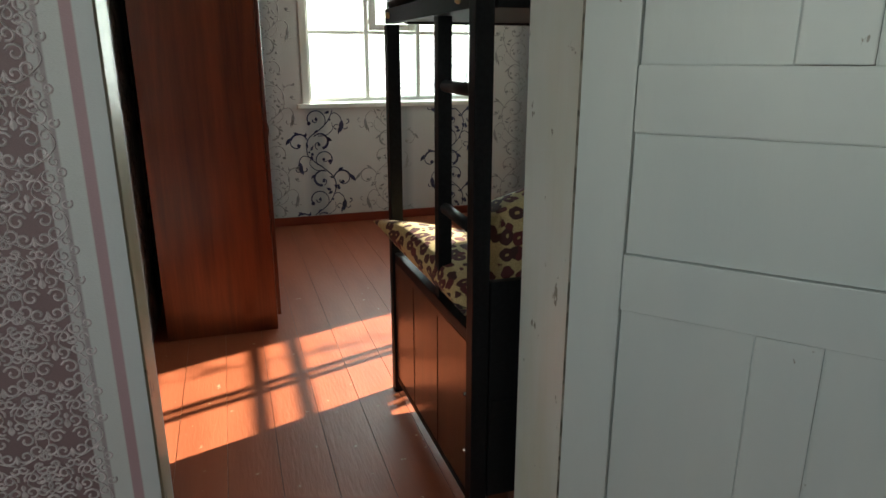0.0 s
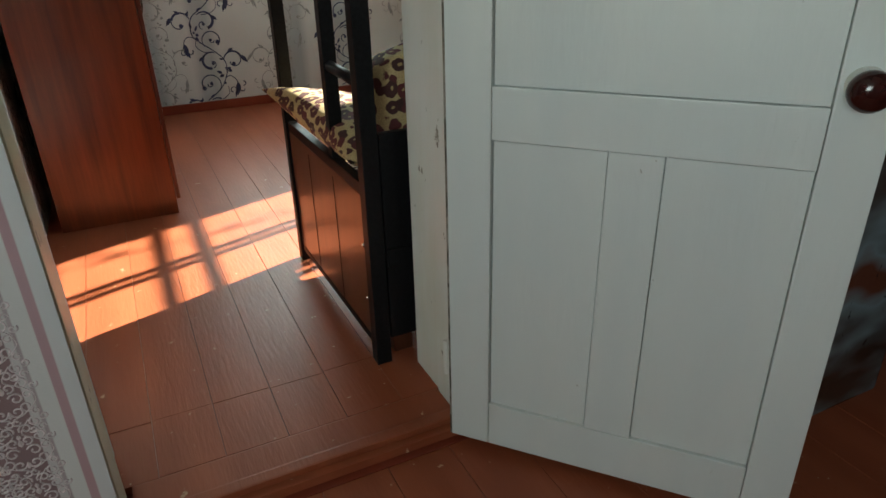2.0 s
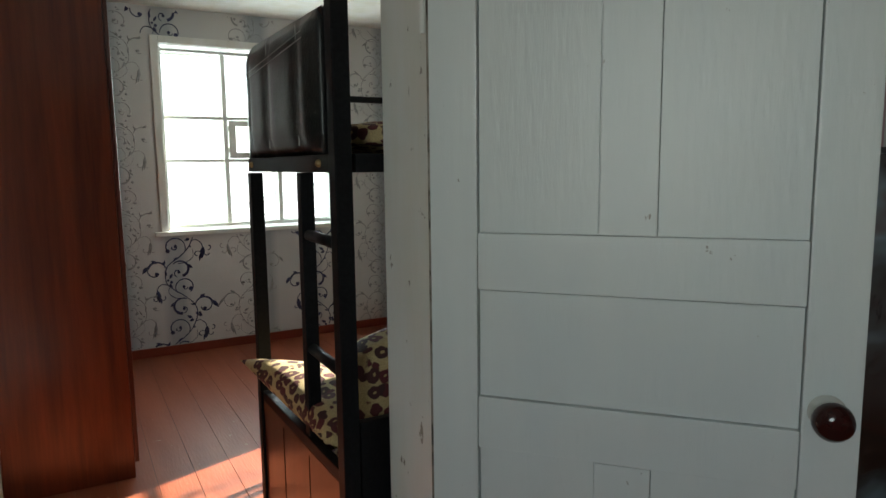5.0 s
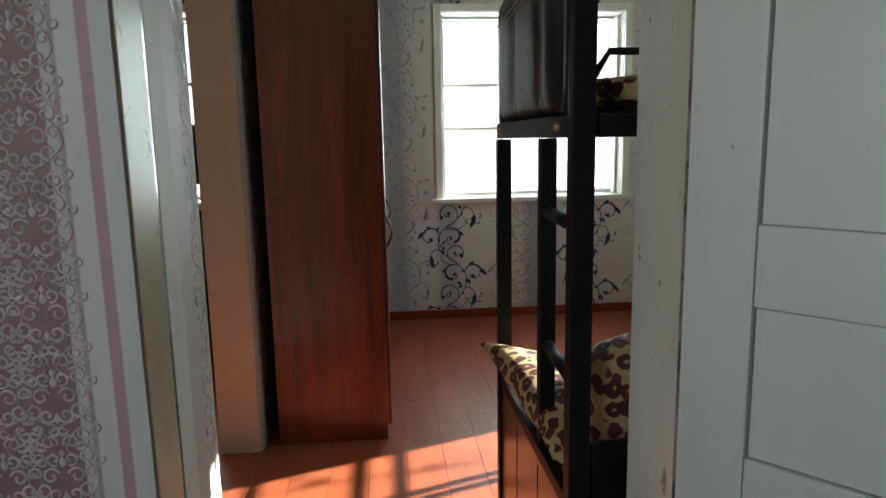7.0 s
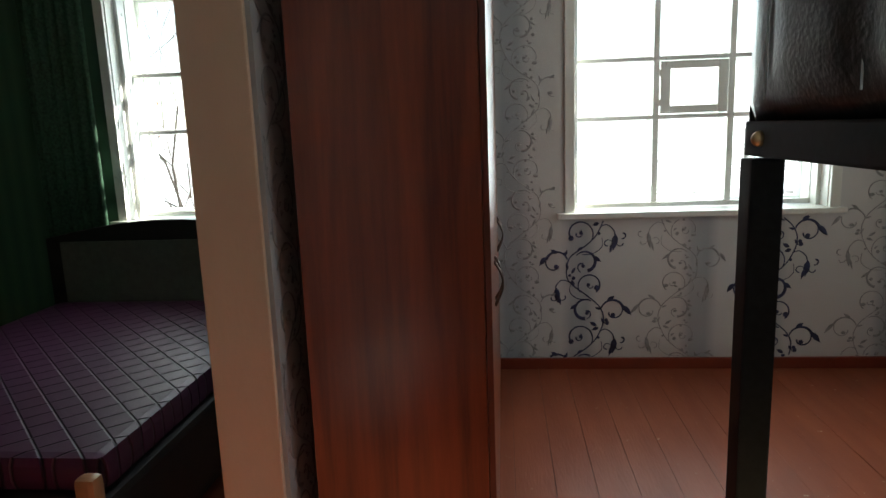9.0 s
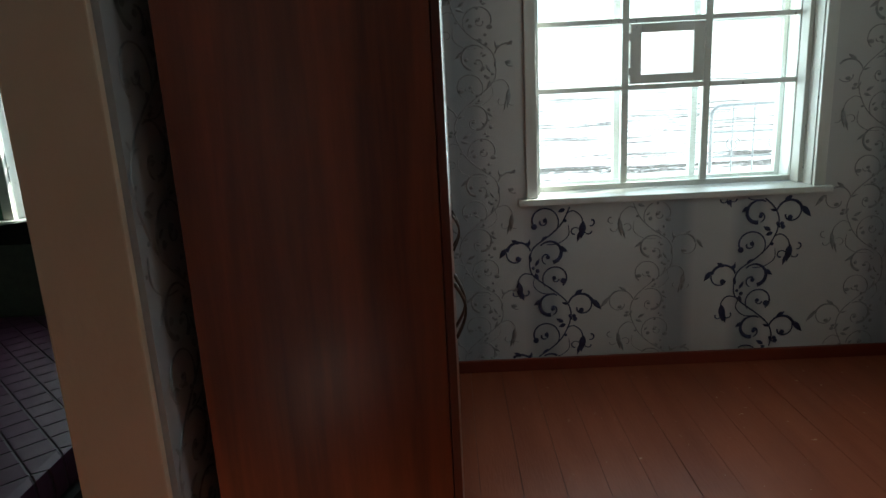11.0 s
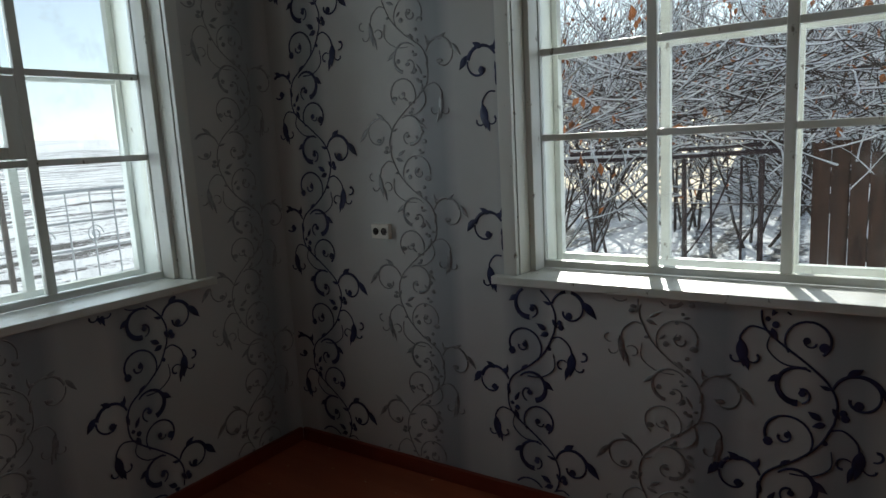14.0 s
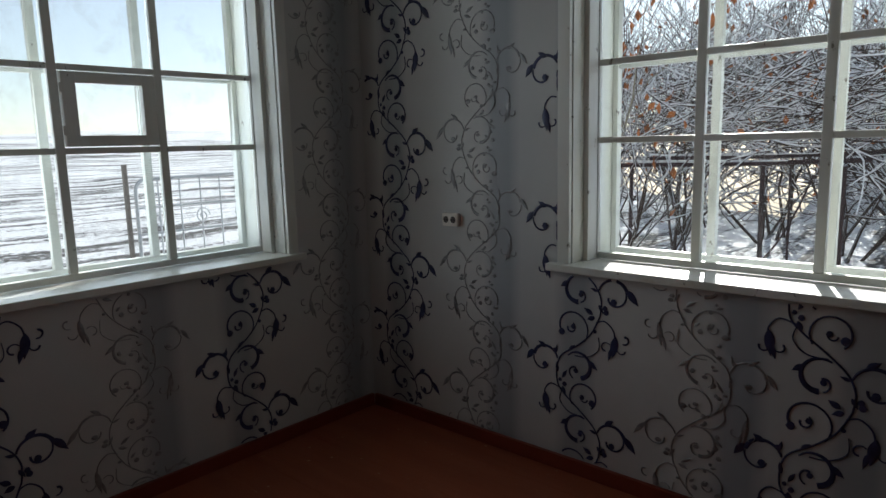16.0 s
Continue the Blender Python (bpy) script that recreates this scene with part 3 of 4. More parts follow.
part("stop_strip", boxes((DX0 - 0.036, DX0 - 0.012, 2.294, 2.338, 1.12, DH), (DX0 - 0.036, DX0 - 0.014, 2.294, 2.338, 0.0, 1.118), bevel=0.003), GLOSSPAINT, frame_d, "glossy blue-white rebate of the jamb")
part("jamb", boxes((DX1, DX1 + 0.034, HY + 0.03, 2.40, 0.0, DH), bevel=0.004), PAINT, frame_d)
part("lintel", boxes((DX0 - 0.034, DX1 + 0.034, HY - 0.012, 2.40, DH + 0.001, DH + 0.035), bevel=0.004), PAINT, frame_d)
bm = boxes((DX0 - 0.036, DX0 - 0.012, 2.340, RY + 0.012, 0.0, DH), bevel=0.003)
for v in bm.verts:
    v.co.x -= 0.036 * (v.co.y - 2.34) / 0.23
part("reveal", bm, REVEALPAINT, frame_d, "white painted reveal on the room side")
part("reveal", boxes((DX1 + 0.005, DX1 + 0.036, 2.401, RY + 0.003, 0.0, DH), bevel=0.003), PAINT, frame_d)
part("casing", boxes((DX1 + 0.02, DX1 + 0.12, HY - 0.021, HY - 0.001, 0.0, DH + 0.06), bevel=0.005), PAINT, frame_d, "white painted casing beside the hinges")

HINGE = (1.168, 2.238)
DW, DT, DS = 0.815, 0.04, 0.72  # width, thickness, inner edge of the lock stile
door = thing("door_1", None, "open white-painted panel door with a dark knob", "door")
door["kind"] = "structure"
door.matrix_basis = pose(HINGE[0], HINGE[1], 0.006, 0, 0, -49.0)
# local axes: x from hinge to free edge, y towards the room side, z up
RZ = (0.128, 0.829, 0.942, 1.175, 1.293, 1.91)


def door_panel(a, b, z0, z1):
    """A thin board in its groove, with a shrinkage gap round the field."""
    part("panel", boxes((a, b, -DT + 0.0185, -0.0185, z0, z1), (a + 0.003, b - 0.002, -DT + 0.010, -0.010, z0 + 0.002, z1 - 0.0035)), DOORPAINT, door)


stiles = boxes((0.0, 0.105, -DT, 0, 0, 2.03), (DS, DW, -DT, 0, 0, 2.03), bevel=0.004)
part("stile", stiles, DOORPAINT, door)
# Dark, chipped strip; the hinge gap's shade is put into its colour.
GAPSHADE = painted("chipped_gap_shade", (0.30, 0.28, 0.23), (0.08, 0.07, 0.05), 0.6, 0.5, (0.6, 0.55, 0.5), (4, 4, 14), 0.4)
part("gap_shade_edge", boxes((-0.0012, 0.0035, -DT - 0.0008, -0.002, 0.002, 2.028)), GAPSHADE, door, "chipped hinge edge darkened as a shaded gap")
for z0, z1 in ((0, RZ[0]), (RZ[1], RZ[2]), (RZ[3], RZ[4]), (RZ[5], 2.03)):
    part("rail", boxes((0.1065, DS - 0.0015, -DT + 0.001, -0.001, z0, z1), bevel=0.0025), DOORPAINT, door)
for z0, z1 in ((RZ[0], RZ[1]), (RZ[4], RZ[5])):
    part("muntin", boxes((0.352, 0.460, -DT + 0.002, -0.002, z0 + 0.001, z1 - 0.001), bevel=0.0025), DOORPAINT, door)
    for a, b in ((0.106, 0.351), (0.461, DS - 0.001)):
        door_panel(a, b, z0, z1)
door_panel(0.106, DS - 0.001, RZ[2], RZ[3])
for sg, nm in ((-1, "front"), (1, "back")):
    y = -DT if sg < 0 else 0
    m = Matrix.Translation((0.760, y, 0.985)) @ Euler((radians(90 if sg < 0 else -90), 0, 0)).to_matrix().to_4x4()
    bm = bmesh.new()
    lathe(bm, [(0.032, -0.001), (0.032, 0.004), (0.028, 0.02), (0.026, 0.026)], m)
    rose = part("rose", bm, PAINT, door, "painted knob collar", True)
    bm = bmesh.new()
    lathe(bm, [(0.016, 0.024), (0.018, 0.03), (0.030, 0.036), (0.0345, 0.048), (0.033, 0.060), (0.025, 0.070), (0.010, 0.075)], m, 24)
    part("knob", bm, KNOBRED, rose, "glossy dark cherry knob", True)
for hz in (0.25, 1.75):
    bm = bmesh.new()
    tube(bm, [(-0.008, -DT - 0.004, hz - 0.05), (-0.008, -DT - 0.004, hz + 0.05)], 0.007)
    part("hinge", bm, PAINT, door)

# ---- wardrobe ----
WX0, WX1, WY0, WY1, WH = 0.145, 0.660, 4.262, 6.30, 2.3
ward = thing("wardrobe", None, "tall mahogany laminate wardrobe with curved metal handles", "wardrobe")
part("side_panel", boxes((WX0, WX1, WY0, WY0 + 0.018, 0.0, WH), bevel=0.002), WARDWOOD, ward)
part("side_panel", boxes((WX0, WX1, WY1 - 0.018, WY1, 0.0, WH), bevel=0.002), WARDWOOD, ward)
part("top_panel", boxes((WX0, WX1, WY0 + 0.019, WY1 - 0.019, WH - 0.02, WH)), WARDWOOD, ward)
part("back_panel", boxes((WX0, WX0 + 0.005, WY0 + 0.019, WY1 - 0.019, 0.03, WH - 0.021)), WARDDARK, ward)
part("plinth", boxes((WX1 - 0.03, WX1 - 0.012, WY0 + 0.019, WY1 - 0.019, 0.0, 0.07)), WARDDARK, ward)
nd = 4
dw = (WY1 - WY0) / nd
for i in range(nd):
    a, b = WY0 + i * dw + 0.001, WY0 + (i + 1) * dw - 0.002
    dr = part("door", boxes((WX1 + 0.002, WX1 + 0.020, a, b, 0.075, WH - 0.004), bevel=0.004), WARDWOOD, ward)
    part("edge_strip", boxes((WX1 + 0.003, WX1 + 0.019, a - 0.0012, a + 0.0002, 0.08, WH - 0.01)), WARDDARK, dr)
    hy = b - 0.045 if i % 2 == 0 else a + 0.045
    bm = bmesh.new()
    pts = [(WX1 + 0.020 + 0.030 * math.sin(math.pi * k / 12), hy + (0.012 if i % 2 == 0 else -0.012) * math.sin(math.pi * k / 12), 0.86 + 0.16 * k / 12) for k in range(13)]
    tube(bm, pts, [0.006 - 0.002 * math.sin(math.pi * k / 12) for k in range(13)])
    part("handle", bm, BRONZE, dr, "curved dark metal bow handle", True)

# ---- bunk bed with a sofa below ----
bunk = thing("bunk_bed", None, "black metal bunk bed with brown end board", "bunk bed")
P_NEAR, P_MID, P_FAR = (1.100, 2.625), (1.108, 2.95), (1.086, 3.47)
XE = 3.02


def post(x, y, z1, s=0.021):
    part("post", boxes((x - s, x + s, y - s, y + s, 0.0, z1), bevel=0.004), BLACKMETAL, bunk)


post(*P_NEAR, 1.90, 0.024)
post(P_FAR[0], P_FAR[1], 1.42, 0.023)
part("ladder_post", boxes((P_MID[0] - 0.021, P_MID[0] + 0.021, P_MID[1] - 0.021, P_MID[1] + 0.021, 0.55, 1.422), bevel=0.004), BLACKMETAL, bunk)
post(XE, P_NEAR[1], 1.90)
post(XE, P_FAR[1], 1.90)


def bar(name, a, b, r=0.017):
    bm = bmesh.new()
    tube(bm, [a, b], r, 10)
    part(name, bm, BLACKMETAL, bunk, "", True)


for z in (0.875, 1.232):
    bar("rung", (P_MID[0], P_MID[1] - 0.015, z), (P_NEAR[0], P_NEAR[1] + 0.02, z))


def slab(name, a, b, z0, z1, t, mat, parent, label="", bevel=0.004):
    """An upright board between two plan points."""
    a, b = Vector((*a, 0)), Vector((*b, 0))
    d = b - a
    bm = boxes((0, d.length, -t / 2, t / 2, z0, z1), bevel=bevel)
    bmesh.ops.transform(bm, matrix=Matrix.Translation(a) @ Matrix.Rotation(math.atan2(d.y, d.x), 4, "Z"), verts=bm.verts)
    return part(name, bm, mat, parent, label)


def along(f, off=0.0):
    """A plan point along the bed's end, from the near post to the far one."""
    a, b = Vector(P_NEAR), Vector(P_FAR)
    n = Vector((b.y - a.y, a.x - b.x)).normalized()
    return tuple(a + (b - a) * f - n * off)


slab("end_rail", along(-0.01), along(1.02), 1.423, 1.472, 0.04, BLACKMETAL, bunk)
slab("end_rail", along(0.03), along(0.97), 0.555, 0.592, 0.03, BLACKMETAL, bunk)
bd = slab("end_board", along(0.04, 0.004), along(0.985, 0.004), 0.06, 0.553, 0.018, BEDBOARD, bunk, "brown wood end board with seams")
for f in (0.36, 0.68):
    slab("seam", along(f, 0.0138), along(f + 0.003, 0.0138), 0.065, 0.53, 0.0014, BLACKMETAL, bd, "", 0)
slab("lower_rail", along(0.03), along(0.97), 0.05, 0.075, 0.03, BLACKMETAL, bunk)
for z, x_ in ((0.40, 0.03), (0.22, 0.03)):
    bm = bmesh.new()
    p = along(0.035, 0.022)
    bmesh.ops.create_uvsphere(bm, u_segments=8, v_segments=6, radius=0.007, matrix=Matrix.Translation((*p, z)))
    part("bolt", bm, CHROME, bunk, "small bright bolt", True)
for f in (0.12, 0.95):
    bm = bmesh.new()
    p = along(f, 0.022)
    bmesh.ops.create_uvsphere(bm, u_segments=10, v_segments=6, radius=0.011, matrix=Matrix.Translation((*p, 1.448)))
    part("bolt", bm, BRASS, bunk, "brass bolt head", True)
for y in (P_NEAR[1], P_FAR[1]):
    part("side_rail", boxes((1.135, XE, y - 0.018, y + 0.018, 1.423, 1.472), bevel=0.004), BLACKMETAL, bunk)
    part("sofa_rail", boxes((1.135, XE, y - 0.018, y + 0.018, 0.33, 0.39), bevel=0.004), BLACKMETAL, bunk)
part("bed_base", boxes((1.13, XE - 0.02, P_NEAR[1] + 0.02, P_FAR[1] - 0.02, 1.43, 1.46)), BLACKMETAL, bunk)
part("sofa_base", boxes((1.15, XE - 0.02, P_NEAR[1] + 0.02, P_FAR[1] - 0.02, 0.28, 0.37)), BLACKMETAL, bunk)
bm = bmesh.new()
tube(bm, [(1.38, P_FAR[1] - 0.01, 1.43), (1.38, P_FAR[1] - 0.01, 1.60), (1.40, P_FAR[1] - 0.01, 1.64), (1.44, P_FAR[1] - 0.01, 1.70), (2.6, P_FAR[1] - 0.01, 1.70), (2.64, P_FAR[1] - 0.01, 1.62), (2.64, P_FAR[1] - 0.01, 1.43)], 0.013, 10)
part("guard_rail", bm, BLACKMETAL, bunk, "bent black guard rail", True)
# padded end of the upper bunk
bm = bmesh.new()
n0 = 24
L = (Vector(P_FAR) - Vector(P_NEAR)).length
for side in (0.03, -0.03):
    grid = []
    for j in range(13):
        row = []
        for i in range(n0 + 1):
            f, g = 0.09 + 0.95 * i / n0, j / 12
            edge = min(1.0, 6 * min(i / n0, 1 - i / n0) + 0.15, 6 * min(g, 1 - g) + 0.15)
            seam_ = 1 - 0.35 * max(math.exp(-((i - 5) / 0.9) ** 2), math.exp(-((i - 14) / 0.9) ** 2), math.exp(-((i - 21) / 0.9) ** 2))
            p = along(f, 0.004 + side * edge * seam_)
            top = 1.86 - 0.05 * max(0.0, (f - 0.9) / 0.14) ** 2
            row.append(bm.verts.new((p[0], p[1], 1.466 + (top - 1.466) * g)))
        grid.append(row)
    for a, b in zip(grid, grid[1:]):
        for i in range(n0):
            bm.faces.new((a[i], a[i + 1], b[i + 1], b[i]))
bmesh.ops.remove_doubles(bm, verts=bm.verts, dist=0.0012)
bmesh.ops.holes_fill(bm, edges=[e for e in bm.edges if e.is_boundary], sides=0)
pad = part("padded_end", bm, LEATHER, bunk, "black quilted leatherette end panel", True)
for f in (0.288, 0.29 + 0.0, 0.645, 0.92):
    bm = bmesh.new()
    tube(bm, [(*along(f + 0.012, 0.024), 1.50 + 0.34 * k / 6) for k in range(7)], 0.0014, 5)
    part("stitching", bm, THREAD, pad)
bm = bmesh.new()
for k in (0, 1):
    tube(bm, [(*along(0.2 + 0.8 * q / 8, 0.037), 1.79 + 0.018 * k - 0.05 * q / 8) for q in range(9)], 0.0013, 5)
part("stitching", bm, THREAD, pad)


def cushion(name, cx, cy, cz, sx, sy, sz, rot, label, mat=LEOPARD, sag=0.0):
    bm = bmesh.new()
    bmesh.ops.create_cube(bm, size=1)
    bmesh.ops.subdivide_edges(bm, edges=bm.edges, cuts=9, use_grid_fill=True)
    for v in bm.verts:
        p = v.co * 2
        rx, ry, rz = (max(0, abs(c) - 0.55) / 0.45 for c in p)
        q = 1 - 0.10 * (rx * rx * (ry + rz) + ry * ry * (rx + rz) + rz * rz * (rx + ry)) / 2
        v.co = Vector((p.x * sx * (1 - 0.05 * (ry ** 2 + rz ** 2)), p.y * sy * (1 - 0.06 * (rx ** 2 + rz ** 2)), p.z * sz * (1 - 0.33 * max(rx, ry) ** 3))) * q / 2
        v.co += 0.006 * noise.noise_vector(v.co * 9)
    bmesh.ops.transform(bm, matrix=pose(cx, cy, cz, *rot), verts=bm.verts)
    ob = part(name, bm, mat, None, "", True)
    return tagged(ob, label, "cushion")


cushion("seat_cushion", 2.08, 3.08, 0.45, 1.80, 0.72, 0.17, (0, 0, 0), "leopard-print sofa seat cushion on the lower bunk")
cushion("back_cushion", 2.07, 2.765, 0.785, 1.82, 0.21, 0.53, (4, 0, 0), "leopard-print sofa back cushion on the lower bunk")


def pillow(name, corners, bulge, label):
    """A pillow pinched along its edges, between four corners."""
    a, b, c, d = (Vector(p) for p in corners)
    bm = bmesh.new()
    n = 20
    for sg in (1, -1):
        g = []
        for j in range(n + 1):
            row = []
            for i in range(n + 1):
                u, v = i / n, j / n
                pu, pv = u, v
                q = (a * (1 - pu) + b * pu) * (1 - pv) + (d * (1 - pu) + c * pu) * pv
                k = (math.sin(math.pi * u) * math.sin(math.pi * v)) ** 0.32
                mid = (a + b + c + d) / 4
                q = q + (mid - q) * 0.10 * (1 - abs(2 * u - 1) ** 2) * (abs(2 * v - 1) ** 4) + (mid - q) * 0.10 * (1 - abs(2 * v - 1) ** 2) * (abs(2 * u - 1) ** 4)
                q.z += sg * (bulge * k + 0.004 * noise.noise(q * 11) * k)
                row.append(bm.verts.new(q))
            g.append(row)
        for r0, r1 in zip(g, g[1:]):
            for i in range(n):
                bm.faces.new((r0[i], r0[i + 1], r1[i + 1], r1[i]))
    bmesh.ops.remove_doubles(bm, verts=bm.verts, dist=0.0015)
    return tagged(part(name, bm, LEOPARD, None, "", True), label, "cushion")


pillow("loose_cushion", ((0.995, 3.47, 0.718), (1.08, 2.72, 0.63), (1.62, 2.84, 0.60), (1.46, 3.20, 0.625)), 0.078, "leopard-print loose cushion tilted on the sofa seat")
part("foot_block", boxes((1.150, 1.215, 2.645, 2.70, 0.0, 0.21), bevel=0.006), BEDBOARD, bunk, "brown wooden sofa foot")
part("back_panel", boxes((1.13, XE, 2.612, 2.638, 0.08, 0.74), bevel=0.006), BLACKMETAL, bunk, "black back panel of the sofa")
cushion("bunk_mattress", 2.06, 3.04, 1.528, 1.80, 0.78, 0.135, (0, 0, 0), "leopard-print mattress on the upper bunk")

# ---- socket ----
soc = thing("wall_socket", None, "ivory double wall socket on the wallpaper", "socket")
part("plate", boxes((3.072, 3.098, 5.716, 5.812, 1.085, 1.150), bevel=0.006), SOCKETM, soc)
# Wells and pin holes are raised discs; their shade is put into the colour.
WELLSHADE = plain("outlet_well_shade", (0.10, 0.09, 0.08), 0.6)
DARKP = plain("pin_hole_shade", (0.03, 0.03, 0.03), 0.6)
for y in (5.741, 5.787):
    bm = bmesh.new()
    lathe(bm, [(0.0165, 0.0), (0.0165, 0.0012), (0.0155, 0.0018)], Matrix.Translation((3.0725, y, 1.118)) @ Euler((0, radians(-90), 0)).to_matrix().to_4x4())
    ring = part("outlet", bm, WELLSHADE, soc, "round outlet disc coloured as a shaded well", True)
    for dy in (-0.008, 0.008):
        bm = bmesh.new()
        lathe(bm, [(0.0038, 0.0), (0.0038, 0.002)], Matrix.Translation((3.0672, y + dy, 1.118)) @ Euler((0, radians(-90), 0)).to_matrix().to_4x4(), 8)
        part("pin_hole", bm, DARKP, ring)

# ---- hall: dark panel, bucket on a striped cloth ----
m_, n_, l_, b_ = material("dark_enamel_painted_sheen", 0.22)
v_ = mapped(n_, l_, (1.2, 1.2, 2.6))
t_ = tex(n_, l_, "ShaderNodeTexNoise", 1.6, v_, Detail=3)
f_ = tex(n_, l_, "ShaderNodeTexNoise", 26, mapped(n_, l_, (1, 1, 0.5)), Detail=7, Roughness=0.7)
# Blue-grey bands paint a gloss reflection into the dark brown enamel's colour.
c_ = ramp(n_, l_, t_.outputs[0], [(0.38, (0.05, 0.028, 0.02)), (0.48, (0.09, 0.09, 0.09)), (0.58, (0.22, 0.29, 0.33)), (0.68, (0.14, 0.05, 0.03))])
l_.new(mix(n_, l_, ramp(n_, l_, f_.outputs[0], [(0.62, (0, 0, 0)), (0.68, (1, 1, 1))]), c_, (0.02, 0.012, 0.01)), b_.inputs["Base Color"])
bump(n_, l_, b_, f_.outputs[0], 0.3, 0.003)
ENAMELSHEEN = m_
cup = thing("hall_cupboard", None, "dark glossy worn metal cupboard with painted-in reflections behind the door", "cupboard")
part("body", boxes((1.72, 2.365, 1.83, 2.155, -0.025, 1.455), bevel=0.008), ENAMELSHEEN, cup)
part("top", boxes((1.71, 2.375, 1.82, 2.16, 1.4555, 1.47), bevel=0.003), plain("dark_top", (0.03, 0.035, 0.04), 0.3), cup)
bench = thing("bench", None, "low bench draped with a red and black striped cloth", "bench")
m_, n_, l_, b_ = material("striped_cloth", 0.85)
w_ = tex(n_, l_, "ShaderNodeTexWave", 2.0, mapped(n_, l_, (1.1, 1.1, 3.0)), Distortion=0.4)
l_.new(ramp(n_, l_, w_.outputs["Fac"], [(0.30, (0.015, 0.013, 0.013)), (0.34, (0.5, 0.48, 0.44)), (0.42, (0.5, 0.48, 0.44)), (0.46, (0.30, 0.015, 0.02))]), b_.inputs["Base Color"])
STRIPES = m_
bm = bmesh.new()
gr = [[bm.verts.new((2.42 + 1.1 * i / 30, 1.58 + 0.012 * math.sin(i * 1.3) if j < 8 else 1.58 + (j - 8) * 0.1, (0.68 * j / 8 - 0.02) if j < 8 else 0.655)) for i in range(31)] for j in range(14)]
for a, b in zip(gr, gr[1:]):
    for i in range(30):
        bm.faces.new((a[i], a[i + 1], b[i + 1], b[i]))
part("cloth", bm, STRIPES, bench, "red, black and white striped cloth", True)
part("seat", boxes((2.43, 3.51, 1.61, 2.12, 0.61, 0.645)), WARDDARK, bench)
for x in (2.46, 3.47):
    for y in (1.64, 2.09):
        part("leg", boxes((x - 0.02, x + 0.02, y - 0.02, y + 0.02, -0.026, 0.61)), WARDDARK, bench)
bm = bmesh.new()
lathe(bm, [(0.12, 0.657), (0.15, 0.88), (0.163, 0.96), (0.163, 0.98), (0.155, 0.98), (0.145, 0.88), (0.115, 0.665)], Matrix.Translation((2.86, 1.93, 0)), 32)
tagged(part("bucket", bm, plain("green_plastic", (0.10, 0.42, 0.03), 0.4), None, "", True), "bright green plastic bucket on the striped cloth", "bucket")

# ---- second bedroom ----
bed2 = thing("double_bed", None, "dark double bed with a plum quilt", "bed")
m_, n_, l_, b_ = material("plum_quilt", 0.5)
q_ = mapped(n_, l_, (1, 1, 1), (0, 0, 0.785))
br = n_.new("ShaderNodeTexBrick")
br.offset = 0.0
br.inputs["Scale"].default_value, br.inputs["Mortar Size"].default_value, br.inputs["Mortar Smooth"].default_value = 5.0, 0.03, 1.0
br.inputs["Color1"].default_value = br.inputs["Color2"].default_value = (0.075, 0.014, 0.055, 1)
br.inputs["Mortar"].default_value = (0.03, 0.006, 0.022, 1)
br.inputs["Row Height"].default_value = 0.5
l_.new(q_, br.inputs["Vector"])
l_.new(br.outputs["Color"], b_.inputs["Base Color"])
inv = n_.new("ShaderNodeMath")
inv.operation = "SUBTRACT"
inv.inputs[0].default_value = 1
l_.new(br.outputs["Fac"], inv.inputs[1])
bump(n_, l_, b_, inv.outputs[0], 0.9, 0.02)
DARKBED = plain("dark_bed_leather", (0.014, 0.010, 0.009), 0.4)
part("frame", boxes((-2.05, -0.50, 4.22, 6.2, 0.06, 0.40), bevel=0.03), DARKBED, bed2)
bm = boxes((-2.0, -0.53, 4.26, 6.18, 0.401, 0.52), bevel=0.035)
part("quilt", bm, m_, bed2, "plum quilted bedspread")
bm = bmesh.new()
hb = [(-2.08 + 1.60 * i / 16, 0.90 + 0.10 * math.sin(math.pi * i / 16)) for i in range(17)]
top_ = [[bm.verts.new((x, y, z)) for x, z in hb] for y in (6.24, 6.30)]
bot_ = [[bm.verts.new((x, y, 0.06)) for x, z in hb] for y in (6.24, 6.30)]
for i in range(16):
    bm.faces.new((top_[0][i], top_[0][i + 1], top_[1][i + 1], top_[1][i]))
    bm.faces.new((bot_[0][i], bot_[0][i + 1], top_[0][i + 1], top_[0][i]))
    bm.faces.new((bot_[1][i], top_[1][i], top_[1][i + 1], bot_[1][i + 1]))
for i in (0, 16):
    bm.faces.new((bot_[0][i], top_[0][i], top_[1][i], bot_[1][i]))
part("headboard", bm, DARKBED, bed2, "dark curved headboard")
part("headboard_pad", boxes((-1.98, -0.58, 6.215, 6.238, 0.50, 0.88), bevel=0.01), plain("olive_pad", (0.10, 0.11, 0.085), 0.55), bed2, "olive grey padded insert")
bm = boxes((-0.56, -0.495, 4.16, 4.215, 0.0, 0.50), bevel=0.02)
part("corner_post", bm, plain("tan_wood", (0.38, 0.2, 0.09), 0.4), bed2, "tan wooden corner")
tv = thing("television", None, "black flat television standing on the window sill", "television")
TVB = plain("black_plastic", (0.012, 0.012, 0.013), 0.35)
case = part("case", boxes((-0.845, -0.255, 6.445, 6.485, 1.115, 1.565), bevel=0.008), TVB, tv)
part("screen", boxes((-0.82, -0.28, 6.441, 6.4445, 1.145, 1.54)), plain("dark_screen", (0.006, 0.006, 0.007), 0.1), case, "glossy dark screen")
